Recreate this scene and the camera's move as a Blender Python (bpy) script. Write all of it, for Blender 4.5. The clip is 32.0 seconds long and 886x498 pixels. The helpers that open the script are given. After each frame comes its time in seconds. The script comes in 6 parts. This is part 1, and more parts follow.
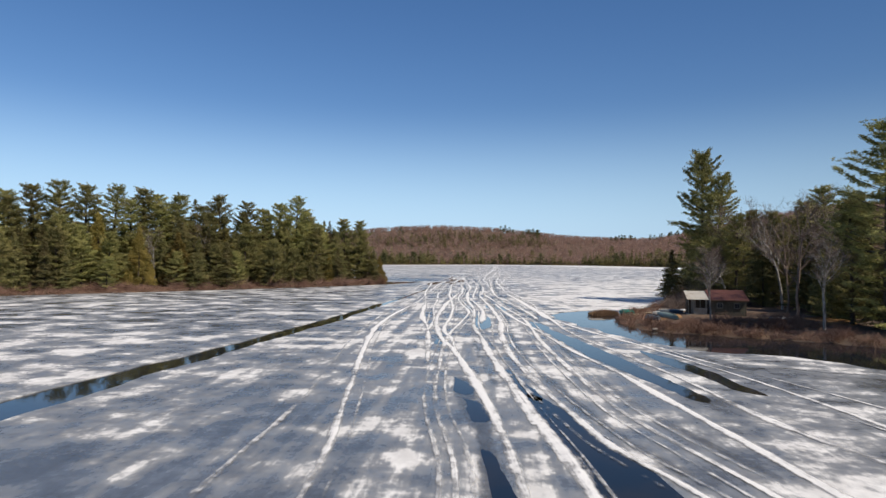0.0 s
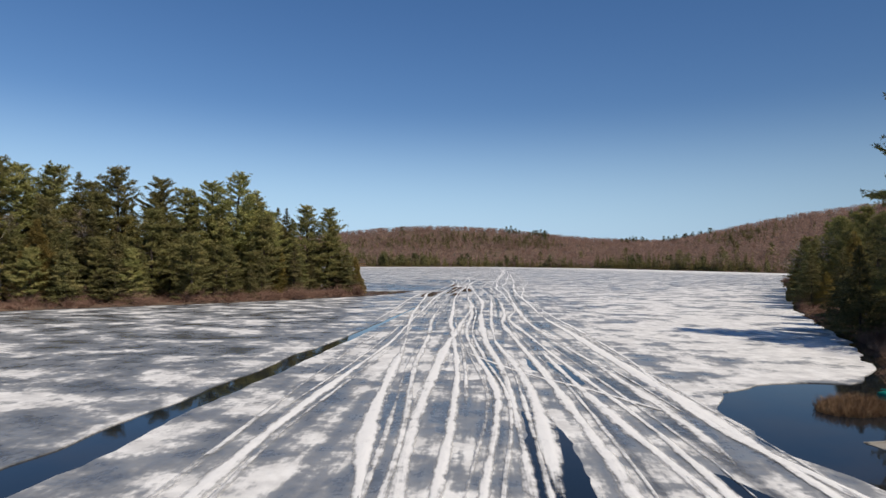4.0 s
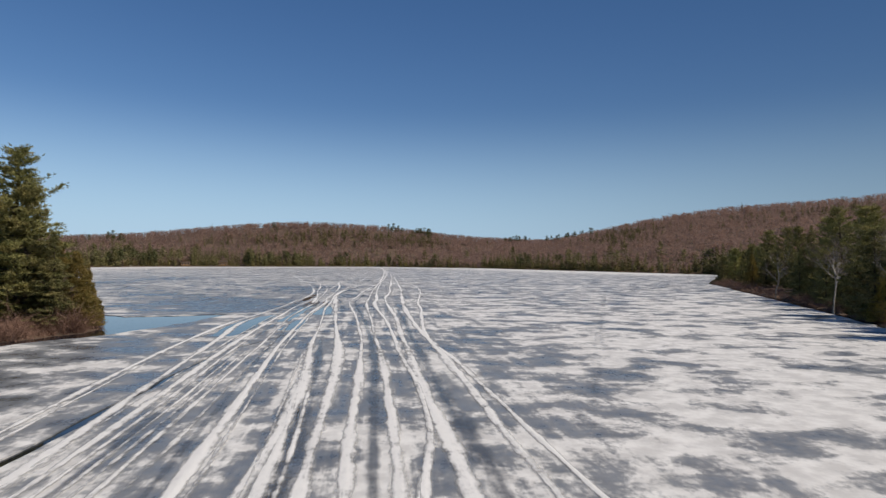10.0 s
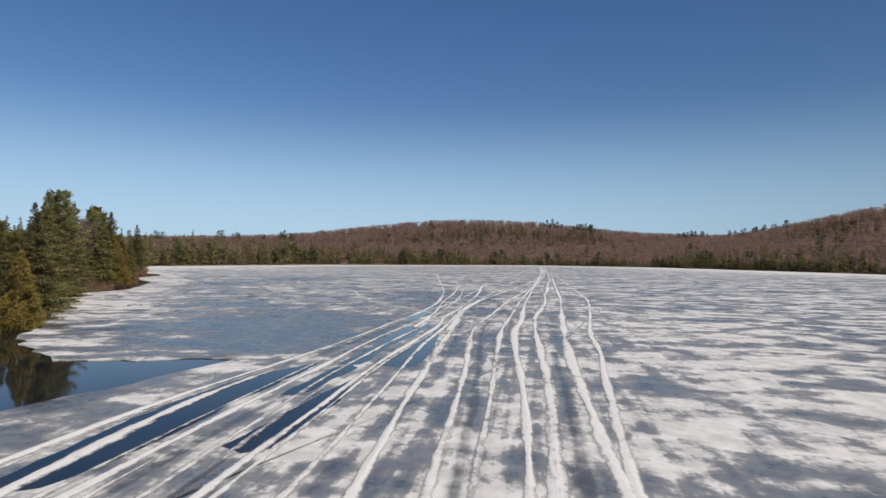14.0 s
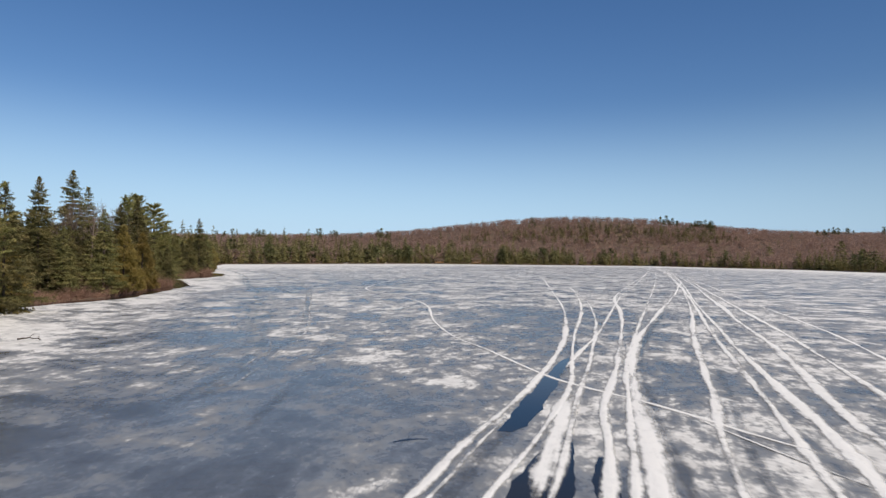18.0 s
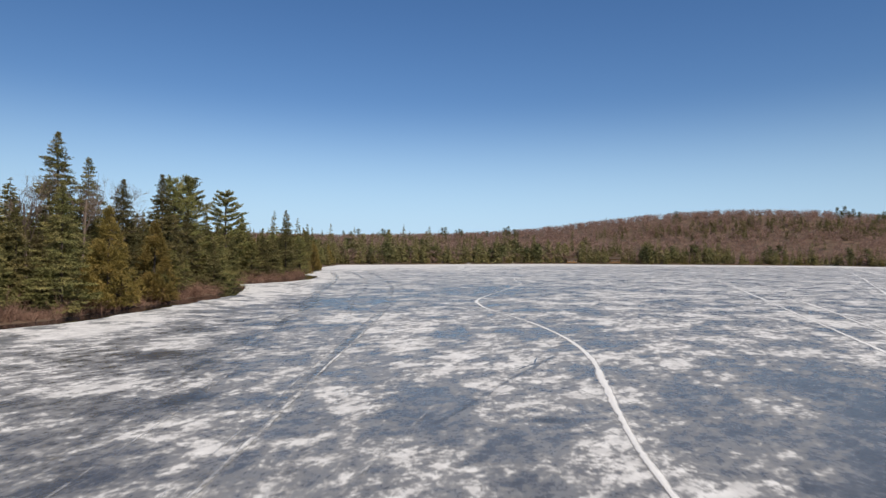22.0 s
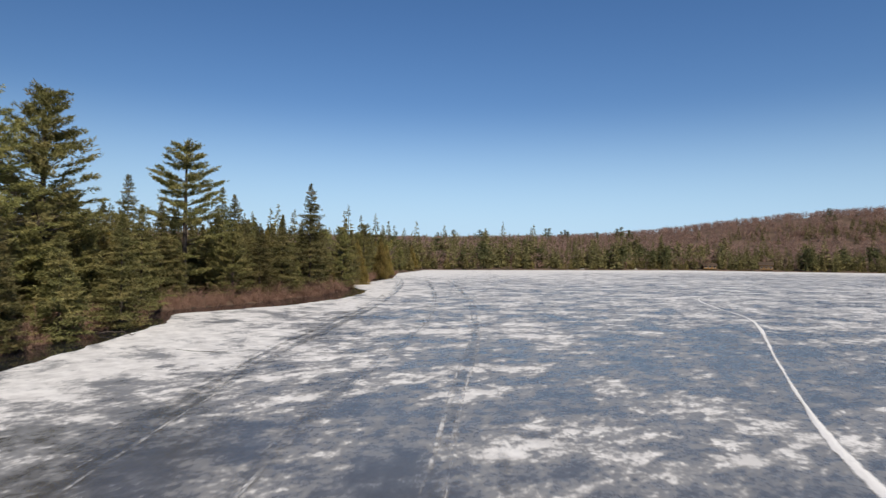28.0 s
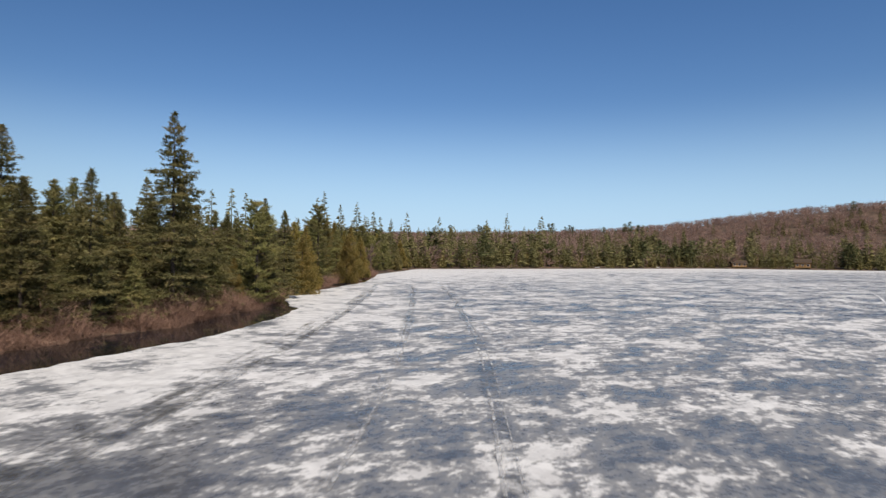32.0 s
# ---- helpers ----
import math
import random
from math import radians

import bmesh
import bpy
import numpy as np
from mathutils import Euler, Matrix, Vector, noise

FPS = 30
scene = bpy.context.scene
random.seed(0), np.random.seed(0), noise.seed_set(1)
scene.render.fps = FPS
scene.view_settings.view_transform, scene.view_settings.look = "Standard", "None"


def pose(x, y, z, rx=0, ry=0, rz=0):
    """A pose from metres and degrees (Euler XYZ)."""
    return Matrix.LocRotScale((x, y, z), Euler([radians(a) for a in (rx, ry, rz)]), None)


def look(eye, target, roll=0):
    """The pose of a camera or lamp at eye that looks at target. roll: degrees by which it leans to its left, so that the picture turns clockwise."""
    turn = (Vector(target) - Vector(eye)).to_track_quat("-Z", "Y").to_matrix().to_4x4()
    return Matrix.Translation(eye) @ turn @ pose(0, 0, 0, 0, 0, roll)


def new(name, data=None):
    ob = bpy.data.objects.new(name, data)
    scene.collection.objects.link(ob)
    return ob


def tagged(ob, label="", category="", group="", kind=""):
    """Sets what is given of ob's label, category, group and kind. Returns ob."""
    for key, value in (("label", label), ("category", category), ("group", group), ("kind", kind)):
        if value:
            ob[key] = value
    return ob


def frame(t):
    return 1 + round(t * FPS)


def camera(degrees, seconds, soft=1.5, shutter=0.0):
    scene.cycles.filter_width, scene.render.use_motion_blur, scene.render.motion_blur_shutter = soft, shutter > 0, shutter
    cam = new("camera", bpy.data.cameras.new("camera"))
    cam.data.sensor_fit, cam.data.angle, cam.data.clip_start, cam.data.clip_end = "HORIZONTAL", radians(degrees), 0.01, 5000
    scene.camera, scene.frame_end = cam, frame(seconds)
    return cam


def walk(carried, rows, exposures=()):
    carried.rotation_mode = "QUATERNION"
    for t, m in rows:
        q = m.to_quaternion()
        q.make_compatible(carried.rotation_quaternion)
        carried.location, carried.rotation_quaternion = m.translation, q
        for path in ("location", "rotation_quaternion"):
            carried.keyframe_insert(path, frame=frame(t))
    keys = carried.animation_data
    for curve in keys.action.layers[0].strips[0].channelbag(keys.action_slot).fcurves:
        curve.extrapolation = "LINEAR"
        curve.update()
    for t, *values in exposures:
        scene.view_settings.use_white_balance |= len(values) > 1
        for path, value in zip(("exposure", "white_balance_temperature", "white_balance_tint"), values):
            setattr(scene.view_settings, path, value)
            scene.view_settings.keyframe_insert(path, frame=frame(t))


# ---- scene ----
cam = camera(73.5, 32.0, soft=1.42, shutter=0.36)
PATH = [
    (0, (0.429, 2.42, 5.869), (0.286, 4.414, 5.905), 0.2),
    (0.5, (0.161, 7.419, 5.883), (0.015, 9.413, 5.919), 0.2),
    (1, (-0.114, 12.422, 5.9), (-0.261, 14.416, 5.937), 0.2),
    (1.5, (-0.397, 17.437, 5.918), (-0.546, 19.431, 5.955), 0.2),
    (2, (-0.683, 22.477, 5.934), (-0.832, 24.471, 5.972), 0.3),
    (2.5, (-0.964, 27.549, 5.944), (-1.114, 29.543, 5.983), 0.2),
    (3, (-1.244, 32.631, 5.949), (-1.397, 34.624, 5.988), 0.3),
    (3.5, (-1.525, 37.698, 5.953), (-1.68, 39.692, 5.994), 0.4),
    (5.5, (-2.664, 54.1, 5.733), (-2.818, 56.094, 5.777), 0.3),
    (6, (-2.925, 58.509, 5.776), (-3.08, 60.503, 5.822), 0.4),
    (6.5, (-3.119, 62.858, 5.818), (-3.245, 64.854, 5.864), 0.4),
    (7, (-3.184, 67.122, 5.856), (-3.221, 69.121, 5.901), 0.3),
    (7.5, (-3.084, 71.321, 5.886), (-2.997, 73.319, 5.929), 0.3),
    (8, (-2.813, 75.513, 5.91), (-2.64, 77.505, 5.95), 0.3),
    (8.5, (-2.399, 79.75, 5.929), (-2.182, 81.737, 5.969), 0.4),
    (9, (-1.903, 84.042, 5.947), (-1.662, 86.027, 5.988), 0.5),
    (9.5, (-1.389, 88.356, 5.964), (-1.144, 90.34, 6.006), 0.4),
    (10, (-0.883, 92.66, 5.975), (-0.641, 94.645, 6.018), 0.5),
    (10.5, (-0.373, 96.965, 5.981), (-0.135, 98.95, 6.023), 0.7),
    (11, (0.15, 101.313, 5.993), (0.385, 103.299, 6.036), 0.7),
    (11.5, (0.648, 105.728, 6.018), (0.871, 107.715, 6.06), 0.7),
    (12, (1.053, 110.177, 6.043), (1.212, 112.17, 6.084), 0.5),
    (12.5, (1.299, 114.591, 6.05), (1.345, 116.591, 6.088), 0.6),
    (13, (1.356, 118.91, 6.041), (1.276, 120.908, 6.074), 0.5),
    (13.5, (1.22, 123.115, 6.035), (1.029, 125.106, 6.066), 0.5),
    (14, (0.912, 127.233, 6.043), (0.623, 129.211, 6.075), 0.5),
    (14.5, (0.496, 131.306, 6.064), (0.128, 133.272, 6.093), 0.4),
    (16.5, (-2.776, 148.624, 6.336), (-3.272, 150.562, 6.361), 0.9),
    (17, (-3.978, 153.234, 6.276), (-4.501, 155.164, 6.301), 0.8),
    (17.5, (-5.237, 157.828, 6.211), (-5.8, 159.747, 6.236), 0.9),
    (18, (-6.586, 162.385, 6.143), (-7.199, 164.288, 6.168), 0.8),
    (18.5, (-8.025, 166.902, 6.077), (-8.689, 168.788, 6.1), 0.7),
    (19, (-9.54, 171.393, 6.01), (-10.256, 173.261, 6.032), 0.6),
    (19.5, (-11.13, 175.859, 5.937), (-11.897, 177.706, 5.958), 0.5),
    (20, (-12.814, 180.293, 5.854), (-13.634, 182.117, 5.873), 0.4),
    (20.5, (-14.622, 184.712, 5.775), (-15.492, 186.512, 5.795), 0.4),
    (21, (-16.573, 189.124, 5.713), (-17.487, 190.903, 5.734), 0.5),
    (21.5, (-18.661, 193.518, 5.68), (-19.618, 195.274, 5.699), 0.4),
    (22, (-20.867, 197.871, 5.671), (-21.872, 199.599, 5.691), 0.5),
    (22.5, (-23.175, 202.155, 5.669), (-24.231, 203.853, 5.69), 0.4),
    (23, (-25.582, 206.347, 5.661), (-26.678, 208.019, 5.68), 0.4),
    (23.5, (-28.096, 210.451, 5.645), (-29.233, 212.097, 5.664), 0.4),
    (24, (-30.727, 214.489, 5.63), (-31.905, 216.105, 5.649), 0.4),
    (24.5, (-33.453, 218.473, 5.621), (-34.665, 220.063, 5.639), 0.4),
    (25, (-36.226, 222.409, 5.614), (-37.464, 223.98, 5.633), 0.7),
    (25.5, (-39.009, 226.312, 5.61), (-40.263, 227.87, 5.63), 0.7),
    (27.5, (-50.27, 242.061, 5.509), (-51.545, 243.602, 5.537), 0.8),
    (28, (-53.323, 245.971, 5.469), (-54.601, 247.509, 5.498), 0.8),
    (28.5, (-56.421, 249.796, 5.42), (-57.703, 251.33, 5.448), 0.8),
    (29, (-59.577, 253.547, 5.358), (-60.861, 255.08, 5.383), 0.8),
    (29.5, (-62.769, 257.326, 5.287), (-64.058, 258.855, 5.308), 0.9),
    (30, (-65.956, 261.228, 5.217), (-67.246, 262.756, 5.237), 0.8),
    (30.5, (-69.094, 265.27, 5.164), (-70.383, 266.799, 5.185), 0.7),
    (31, (-72.147, 269.389, 5.14), (-73.434, 270.92, 5.163), 0.5),
    (31.5, (-75.115, 273.501, 5.154), (-76.397, 275.036, 5.178), 0.5),
    (32, (-78.032, 277.579, 5.197), (-79.303, 279.122, 5.218), 0.7),
]
EXPOSURE = [(0, 0.06), (3.5, -0.05), (5.5, -0.25), (12, -0.31), (13.5, -0.29), (17, -0.12), (23, -0.08), (32, -0.08)]
walk(cam, [(t, look(eye, target, roll)) for t, eye, target, roll in PATH], EXPOSURE)

# ---- world, sun, exposure ----
SUN_EL, SUN_AZ = radians(51), radians(115)   # azimuth clockwise from +y
world = bpy.data.worlds.new("world")
scene.world = world
world.use_nodes = True
wn = world.node_tree.nodes
sky = wn.new("ShaderNodeTexSky")
sky.sky_type = "NISHITA"
sky.sun_disc = False
sky.sun_elevation, sky.sun_rotation = SUN_EL, SUN_AZ
sky.air_density, sky.dust_density, sky.ozone_density = 1.0, 0.0, 2.6
wn["Background"].inputs[1].default_value = 0.096
tone = wn.new("ShaderNodeHueSaturation")
tone.inputs["Hue"].default_value, tone.inputs["Saturation"].default_value = 0.501, 1.22
world.node_tree.links.new(sky.outputs[0], tone.inputs["Color"])
tint = wn.new("ShaderNodeMix")
tint.data_type, tint.blend_type = "RGBA", "MULTIPLY"
tint.inputs[0].default_value, tint.inputs[7].default_value = 1.0, (1.0, 0.96, 1.02, 1)
world.node_tree.links.new(tone.outputs[0], tint.inputs[6])
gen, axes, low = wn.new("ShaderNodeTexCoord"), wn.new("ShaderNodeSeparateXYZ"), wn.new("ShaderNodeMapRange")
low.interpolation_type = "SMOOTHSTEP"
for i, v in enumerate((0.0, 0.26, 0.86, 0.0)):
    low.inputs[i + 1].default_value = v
lean = wn.new("ShaderNodeVectorMath")                        # brightness grade painted over the sky: brightest low in the north-north-west, darkest eastward
lean.operation = "DOT_PRODUCT"
lean.inputs[1].default_value = (-0.5, 0.866, 0.0)
deep = wn.new("ShaderNodeMapRange")
deep.interpolation_type = "SMOOTHSTEP"
for i, v in enumerate((-0.1, 1.15, 0.58, 1.14)):
    deep.inputs[i + 1].default_value = v
grade = wn.new("ShaderNodeVectorMath")
grade.operation = "SCALE"
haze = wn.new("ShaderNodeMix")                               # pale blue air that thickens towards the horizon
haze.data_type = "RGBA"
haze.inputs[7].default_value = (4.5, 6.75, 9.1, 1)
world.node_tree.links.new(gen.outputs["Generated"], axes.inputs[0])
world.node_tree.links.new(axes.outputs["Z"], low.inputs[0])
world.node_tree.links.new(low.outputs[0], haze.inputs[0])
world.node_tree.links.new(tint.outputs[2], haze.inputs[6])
world.node_tree.links.new(gen.outputs["Generated"], lean.inputs[0])
world.node_tree.links.new(lean.outputs["Value"], deep.inputs[0])
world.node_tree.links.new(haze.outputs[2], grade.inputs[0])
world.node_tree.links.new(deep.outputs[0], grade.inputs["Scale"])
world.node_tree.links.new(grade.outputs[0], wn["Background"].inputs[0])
sun = new("sun", bpy.data.lights.new("sun", "SUN"))
sun.data.energy, sun.data.angle, sun.data.color = 4.2, radians(0.53), (1.0, 0.90, 0.765)
sun.matrix_world = look((0, 0, 60), (-math.sin(SUN_AZ) * 100 * math.cos(SUN_EL), -math.cos(SUN_AZ) * 100 * math.cos(SUN_EL), 60 - 100 * math.sin(SUN_EL)))

# ---- materials ----
class Nodes:
    """A small writer of node trees."""
    def __init__(self, name):
        self.m = bpy.data.materials.new(name)
        self.m.use_nodes = True
        self.t = self.m.node_tree
        self.b = self.t.nodes["Principled BSDF"]

    def link(self, a, b):
        self.t.links.new(a, b)

    def put(self, socket, v):
        if hasattr(v, "is_linked"):
            self.link(v, socket)
        elif isinstance(v, tuple):
            socket.default_value = (*v, 1) if len(v) == 3 and socket.type == "RGBA" else v
        else:
            socket.default_value = v

    def pos(self, sx=1, sy=1, sz=1, rot=0):
        g = self.t.nodes.new("ShaderNodeNewGeometry")
        m = self.t.nodes.new("ShaderNodeMapping")
        m.inputs["Scale"].default_value = (sx, sy, sz)
        m.inputs["Rotation"].default_value = (0, 0, rot)
        self.link(g.outputs["Position"], m.inputs["Vector"])
        return m.outputs[0]

    def own(self, sx=1, sy=1, sz=1):
        g = self.t.nodes.new("ShaderNodeTexCoord")
        m = self.t.nodes.new("ShaderNodeMapping")
        m.inputs["Scale"].default_value = (sx, sy, sz)
        self.link(g.outputs["Object"], m.inputs["Vector"])
        return m.outputs[0]

    def noise(self, vec, scale, detail=4, rough=0.55):
        n = self.t.nodes.new("ShaderNodeTexNoise")
        n.inputs["Scale"].default_value, n.inputs["Detail"].default_value, n.inputs["Roughness"].default_value = scale, detail, rough
        self.link(vec, n.inputs["Vector"])
        return n.outputs[0]

    def math(self, op, a, b=0.0, clamp=False):
        n = self.t.nodes.new("ShaderNodeMath")
        n.operation, n.use_clamp = op, clamp
        self.put(n.inputs[0], a), self.put(n.inputs[1], b)
        return n.outputs[0]

    def ramp(self, v, lo, hi, a=0.0, b=1.0, smooth=True):
        n = self.t.nodes.new("ShaderNodeMapRange")
        n.interpolation_type = "SMOOTHSTEP" if smooth else "LINEAR"
        for i, x in enumerate((v, lo, hi, a, b)):
            self.put(n.inputs[i], x)
        return n.outputs[0]

    def mix(self, f, a, b):
        n = self.t.nodes.new("ShaderNodeMix")
        n.data_type = "RGBA"
        self.put(n.inputs[0], f), self.put(n.inputs[6], a), self.put(n.inputs[7], b)
        return n.outputs[2]

    def attr(self, name):
        n = self.t.nodes.new("ShaderNodeAttribute")
        n.attribute_name = name
        return n.outputs["Fac"]

    def island(self):
        return self.t.nodes.new("ShaderNodeNewGeometry").outputs["Random Per Island"]

    def each(self):
        return self.t.nodes.new("ShaderNodeObjectInfo").outputs["Random"]

    def bump(self, v, strength, dist):
        n = self.t.nodes.new("ShaderNodeBump")
        n.inputs["Strength"].default_value, n.inputs["Distance"].default_value = strength, dist
        self.link(v, n.inputs["Height"])
        self.link(n.outputs[0], self.b.inputs["Normal"])

    def done(self, col, rough=0.8, metal=0.0, spec=None):
        self.put(self.b.inputs["Base Color"], col)
        self.put(self.b.inputs["Roughness"], rough)
        self.b.inputs["Metallic"].default_value = metal
        if spec is not None:
            self.b.inputs["Specular IOR Level"].default_value = spec
        return self.m


def ice_material():
    n = Nodes("lake_ice")
    cover, lane, late = n.attr("cover"), n.attr("lane"), n.attr("rotten")
    off = lambda v, w: n.math("MULTIPLY", n.math("SUBTRACT", v, 0.5), w)
    both = lambda a, b: n.ramp(late, 0.0, 1.0, a, b, False)
    wide = n.noise(n.pos(0.21, 0.27), 1.0, 7, 0.58)           # drifts lying across the wind
    along = n.noise(n.pos(1.1, 0.085), 1.0, 6, 0.55)          # drifts dragged along the trail
    mid = n.noise(n.pos(0.32, 0.40, 1, 0.35), 1.0, 6, 0.60)   # blotches a few metres wide
    clump = n.noise(n.pos(0.34, 0.22, 1, -0.66), 1.0, 4, 0.55)    # fields of rotten snow, drawn out along the wind
    blob = n.noise(n.pos(1.55, 0.95, 1, -0.66), 1.0, 5, 0.66)     # its single patches, under a metre wide
    grain = n.noise(n.pos(), 4.6, 5, 0.70)
    slow = n.noise(n.pos(0.055, 0.085), 1.0, 4, 0.55)
    drift = n.math("ADD", n.math("MULTIPLY", wide, n.math("SUBTRACT", 1.0, lane)), n.math("MULTIPLY", along, lane))
    s = n.math("ADD", n.math("ADD", off(drift, both(0.47, 0.12)), off(mid, both(0.54, 0.10))), n.math("ADD", off(clump, both(0.0, 0.56)), off(blob, both(0.16, 0.58))))
    s = n.math("ADD", s, n.math("ADD", off(grain, both(0.16, 0.32)), off(slow, 0.26)))
    s = n.math("ADD", s, n.math("ADD", cover, both(0.525, 0.520)))
    snow = n.ramp(s, both(0.510, 0.508), both(0.584, 0.602))
    thin = n.ramp(s, 0.41, 0.56)
    deep = n.ramp(s, 0.33, 0.47, 1.0, 0.0)                    # bare clear ice
    big = n.noise(n.pos(0.02, 0.03), 1.0, 4, 0.6)
    grey = n.mix(n.ramp(big, 0.35, 0.65), n.mix(late, (0.106, 0.116, 0.132), (0.119, 0.116, 0.115)), n.mix(late, (0.152, 0.164, 0.184), (0.168, 0.164, 0.161)))
    grey = n.mix(n.ramp(n.noise(n.pos(), 0.7, 6, 0.68), 0.38, 0.66), grey, n.mix(late, (0.188, 0.206, 0.232), (0.211, 0.207, 0.203)))
    dark = n.ramp(n.noise(n.pos(0.13, 0.19), 1.0, 6, 0.62), 0.56, 0.70)
    grey = n.mix(n.math("MULTIPLY", dark, 0.6), grey, (0.055, 0.058, 0.065))
    grey = n.mix(n.math("MULTIPLY", deep, 0.72), grey, (0.068, 0.063, 0.058))
    col = n.mix(n.math("MULTIPLY", thin, 0.55), grey, (0.40, 0.40, 0.40))
    white = n.mix(n.ramp(n.noise(n.pos(), 0.9, 6, 0.65), 0.36, 0.66), (0.65, 0.638, 0.622), (0.875, 0.863, 0.842))
    col = n.mix(snow, col, white)
    n.bump(n.math("ADD", n.math("MULTIPLY", snow, 0.7), n.noise(n.pos(), 3.0, 5, 0.7)), 0.5, 0.035)
    return n.done(col, n.ramp(s, 0.40, 0.58, 0.22, 0.70), spec=0.6)


def snow_material():
    n = Nodes("packed_snow")
    a = n.noise(n.pos(), 0.45, 6, 0.6)
    b = n.noise(n.pos(), 3.2, 5, 0.65)
    col = n.mix(n.ramp(a, 0.32, 0.68), (0.66, 0.645, 0.62), (0.86, 0.84, 0.80))
    col = n.mix(n.math("MULTIPLY", n.ramp(b, 0.56, 0.74), 0.45), col, (0.42, 0.425, 0.435))
    n.bump(b, 0.6, 0.04)
    return n.done(col, 0.7, spec=0.3)


def along_lines(n):
    """A place along and across a track, in metres, so that its grain follows the bends."""
    v = n.t.nodes.new("ShaderNodeCombineXYZ")
    n.link(n.attr("across"), v.inputs[0])
    n.link(n.attr("along"), v.inputs[1])
    n.link(n.attr("which"), v.inputs[2])
    return v.outputs[0]


def scaled(n, v, sx, sy):
    m = n.t.nodes.new("ShaderNodeMapping")
    m.inputs["Scale"].default_value = (sx, sy, 1)
    n.link(v, m.inputs["Vector"])
    return m.outputs[0]


def trail_material():
    """Packed snow that has melted through along its edges and in holes; rim is 0 at the edge of the strip and 1 in its middle."""
    n = Nodes("trail_snow")
    rim, strength = n.attr("rim"), n.attr("strength")
    v = along_lines(n)
    off = lambda a, w: n.math("MULTIPLY", n.math("SUBTRACT", a, 0.5), w)
    streak = n.noise(scaled(n, v, 3.2, 0.16), 1.0, 6, 0.66)    # thrown along the track
    crumb = n.noise(scaled(n, v, 2.4, 1.3), 1.0, 6, 0.72)
    grain = n.noise(n.pos(), 5.0, 5, 0.7)
    lump = n.noise(n.pos(), 1.1, 5, 0.62)
    s = n.math("ADD", n.math("ADD", off(streak, 1.2), off(crumb, 1.0)), n.math("ADD", off(grain, 0.45), off(lump, 0.8)))
    s = n.math("ADD", s, n.math("ADD", n.math("MULTIPLY", rim, 0.86), strength))
    col = n.mix(n.ramp(s, 0.34, 0.80), (0.48, 0.48, 0.485), (0.87, 0.86, 0.845))
    col = n.mix(n.math("MULTIPLY", n.ramp(crumb, 0.50, 0.72), 0.35), col, (0.50, 0.50, 0.505))
    n.link(n.ramp(s, 0.17, 0.66), n.b.inputs["Alpha"])
    n.bump(crumb, 0.7, 0.06)
    return n.done(col, 0.7, spec=0.3)


def wet_material():
    """Bare dark ice, wet where a track has sunk; it fades out raggedly at its rim."""
    n = Nodes("wet_ice")
    rim, strength = n.attr("rim"), n.attr("strength")
    v = along_lines(n)
    off = lambda a, w: n.math("MULTIPLY", n.math("SUBTRACT", a, 0.5), w)
    a, b = n.noise(scaled(n, v, 1.1, 0.12), 1.0, 6, 0.65), n.noise(n.pos(), 1.1, 6, 0.66)
    s = n.math("ADD", n.math("ADD", off(a, 1.1), off(b, 1.3)), n.math("ADD", n.math("MULTIPLY", rim, 0.70), strength))
    col = n.mix(n.ramp(b, 0.35, 0.65), (0.080, 0.082, 0.087), (0.150, 0.152, 0.156))
    n.link(n.ramp(s, 0.14, 0.85, 0.0, 0.72), n.b.inputs["Alpha"])
    return n.done(col, 0.22, spec=0.5)


def water_material():
    n = Nodes("melt_water")
    v = n.noise(n.pos(), 1.6, 3)
    n.bump(v, 0.06, 0.02)
    col = n.mix(n.ramp(n.noise(n.pos(), 0.25, 4), 0.4, 0.65), (0.010, 0.014, 0.020), (0.022, 0.020, 0.018))
    n.b.inputs["IOR"].default_value = 1.33
    return n.done(col, 0.04, spec=0.6)


def ground_material():
    n = Nodes("shore_litter")
    a, b = n.noise(n.pos(), 0.12, 5), n.noise(n.pos(), 2.2, 6, 0.7)
    col = n.mix(n.ramp(a, 0.35, 0.65), (0.100, 0.074, 0.058), (0.185, 0.125, 0.088))
    col = n.mix(n.ramp(b, 0.5, 0.72), col, (0.11, 0.09, 0.075))
    n.bump(b, 0.8, 0.12)
    return n.done(col, 0.95, spec=0.15)


def litter_material():
    n = Nodes("needle_litter")
    a, b = n.noise(n.pos(), 0.5, 5, 0.6), n.noise(n.pos(), 5.0, 6, 0.7)
    col = n.mix(n.ramp(a, 0.36, 0.64), (0.20, 0.105, 0.045), (0.36, 0.21, 0.095))
    col = n.mix(n.math("MULTIPLY", n.ramp(b, 0.5, 0.7), 0.6), col, (0.14, 0.085, 0.05))
    n.bump(b, 0.7, 0.05)
    return n.done(col, 0.95, spec=0.15)


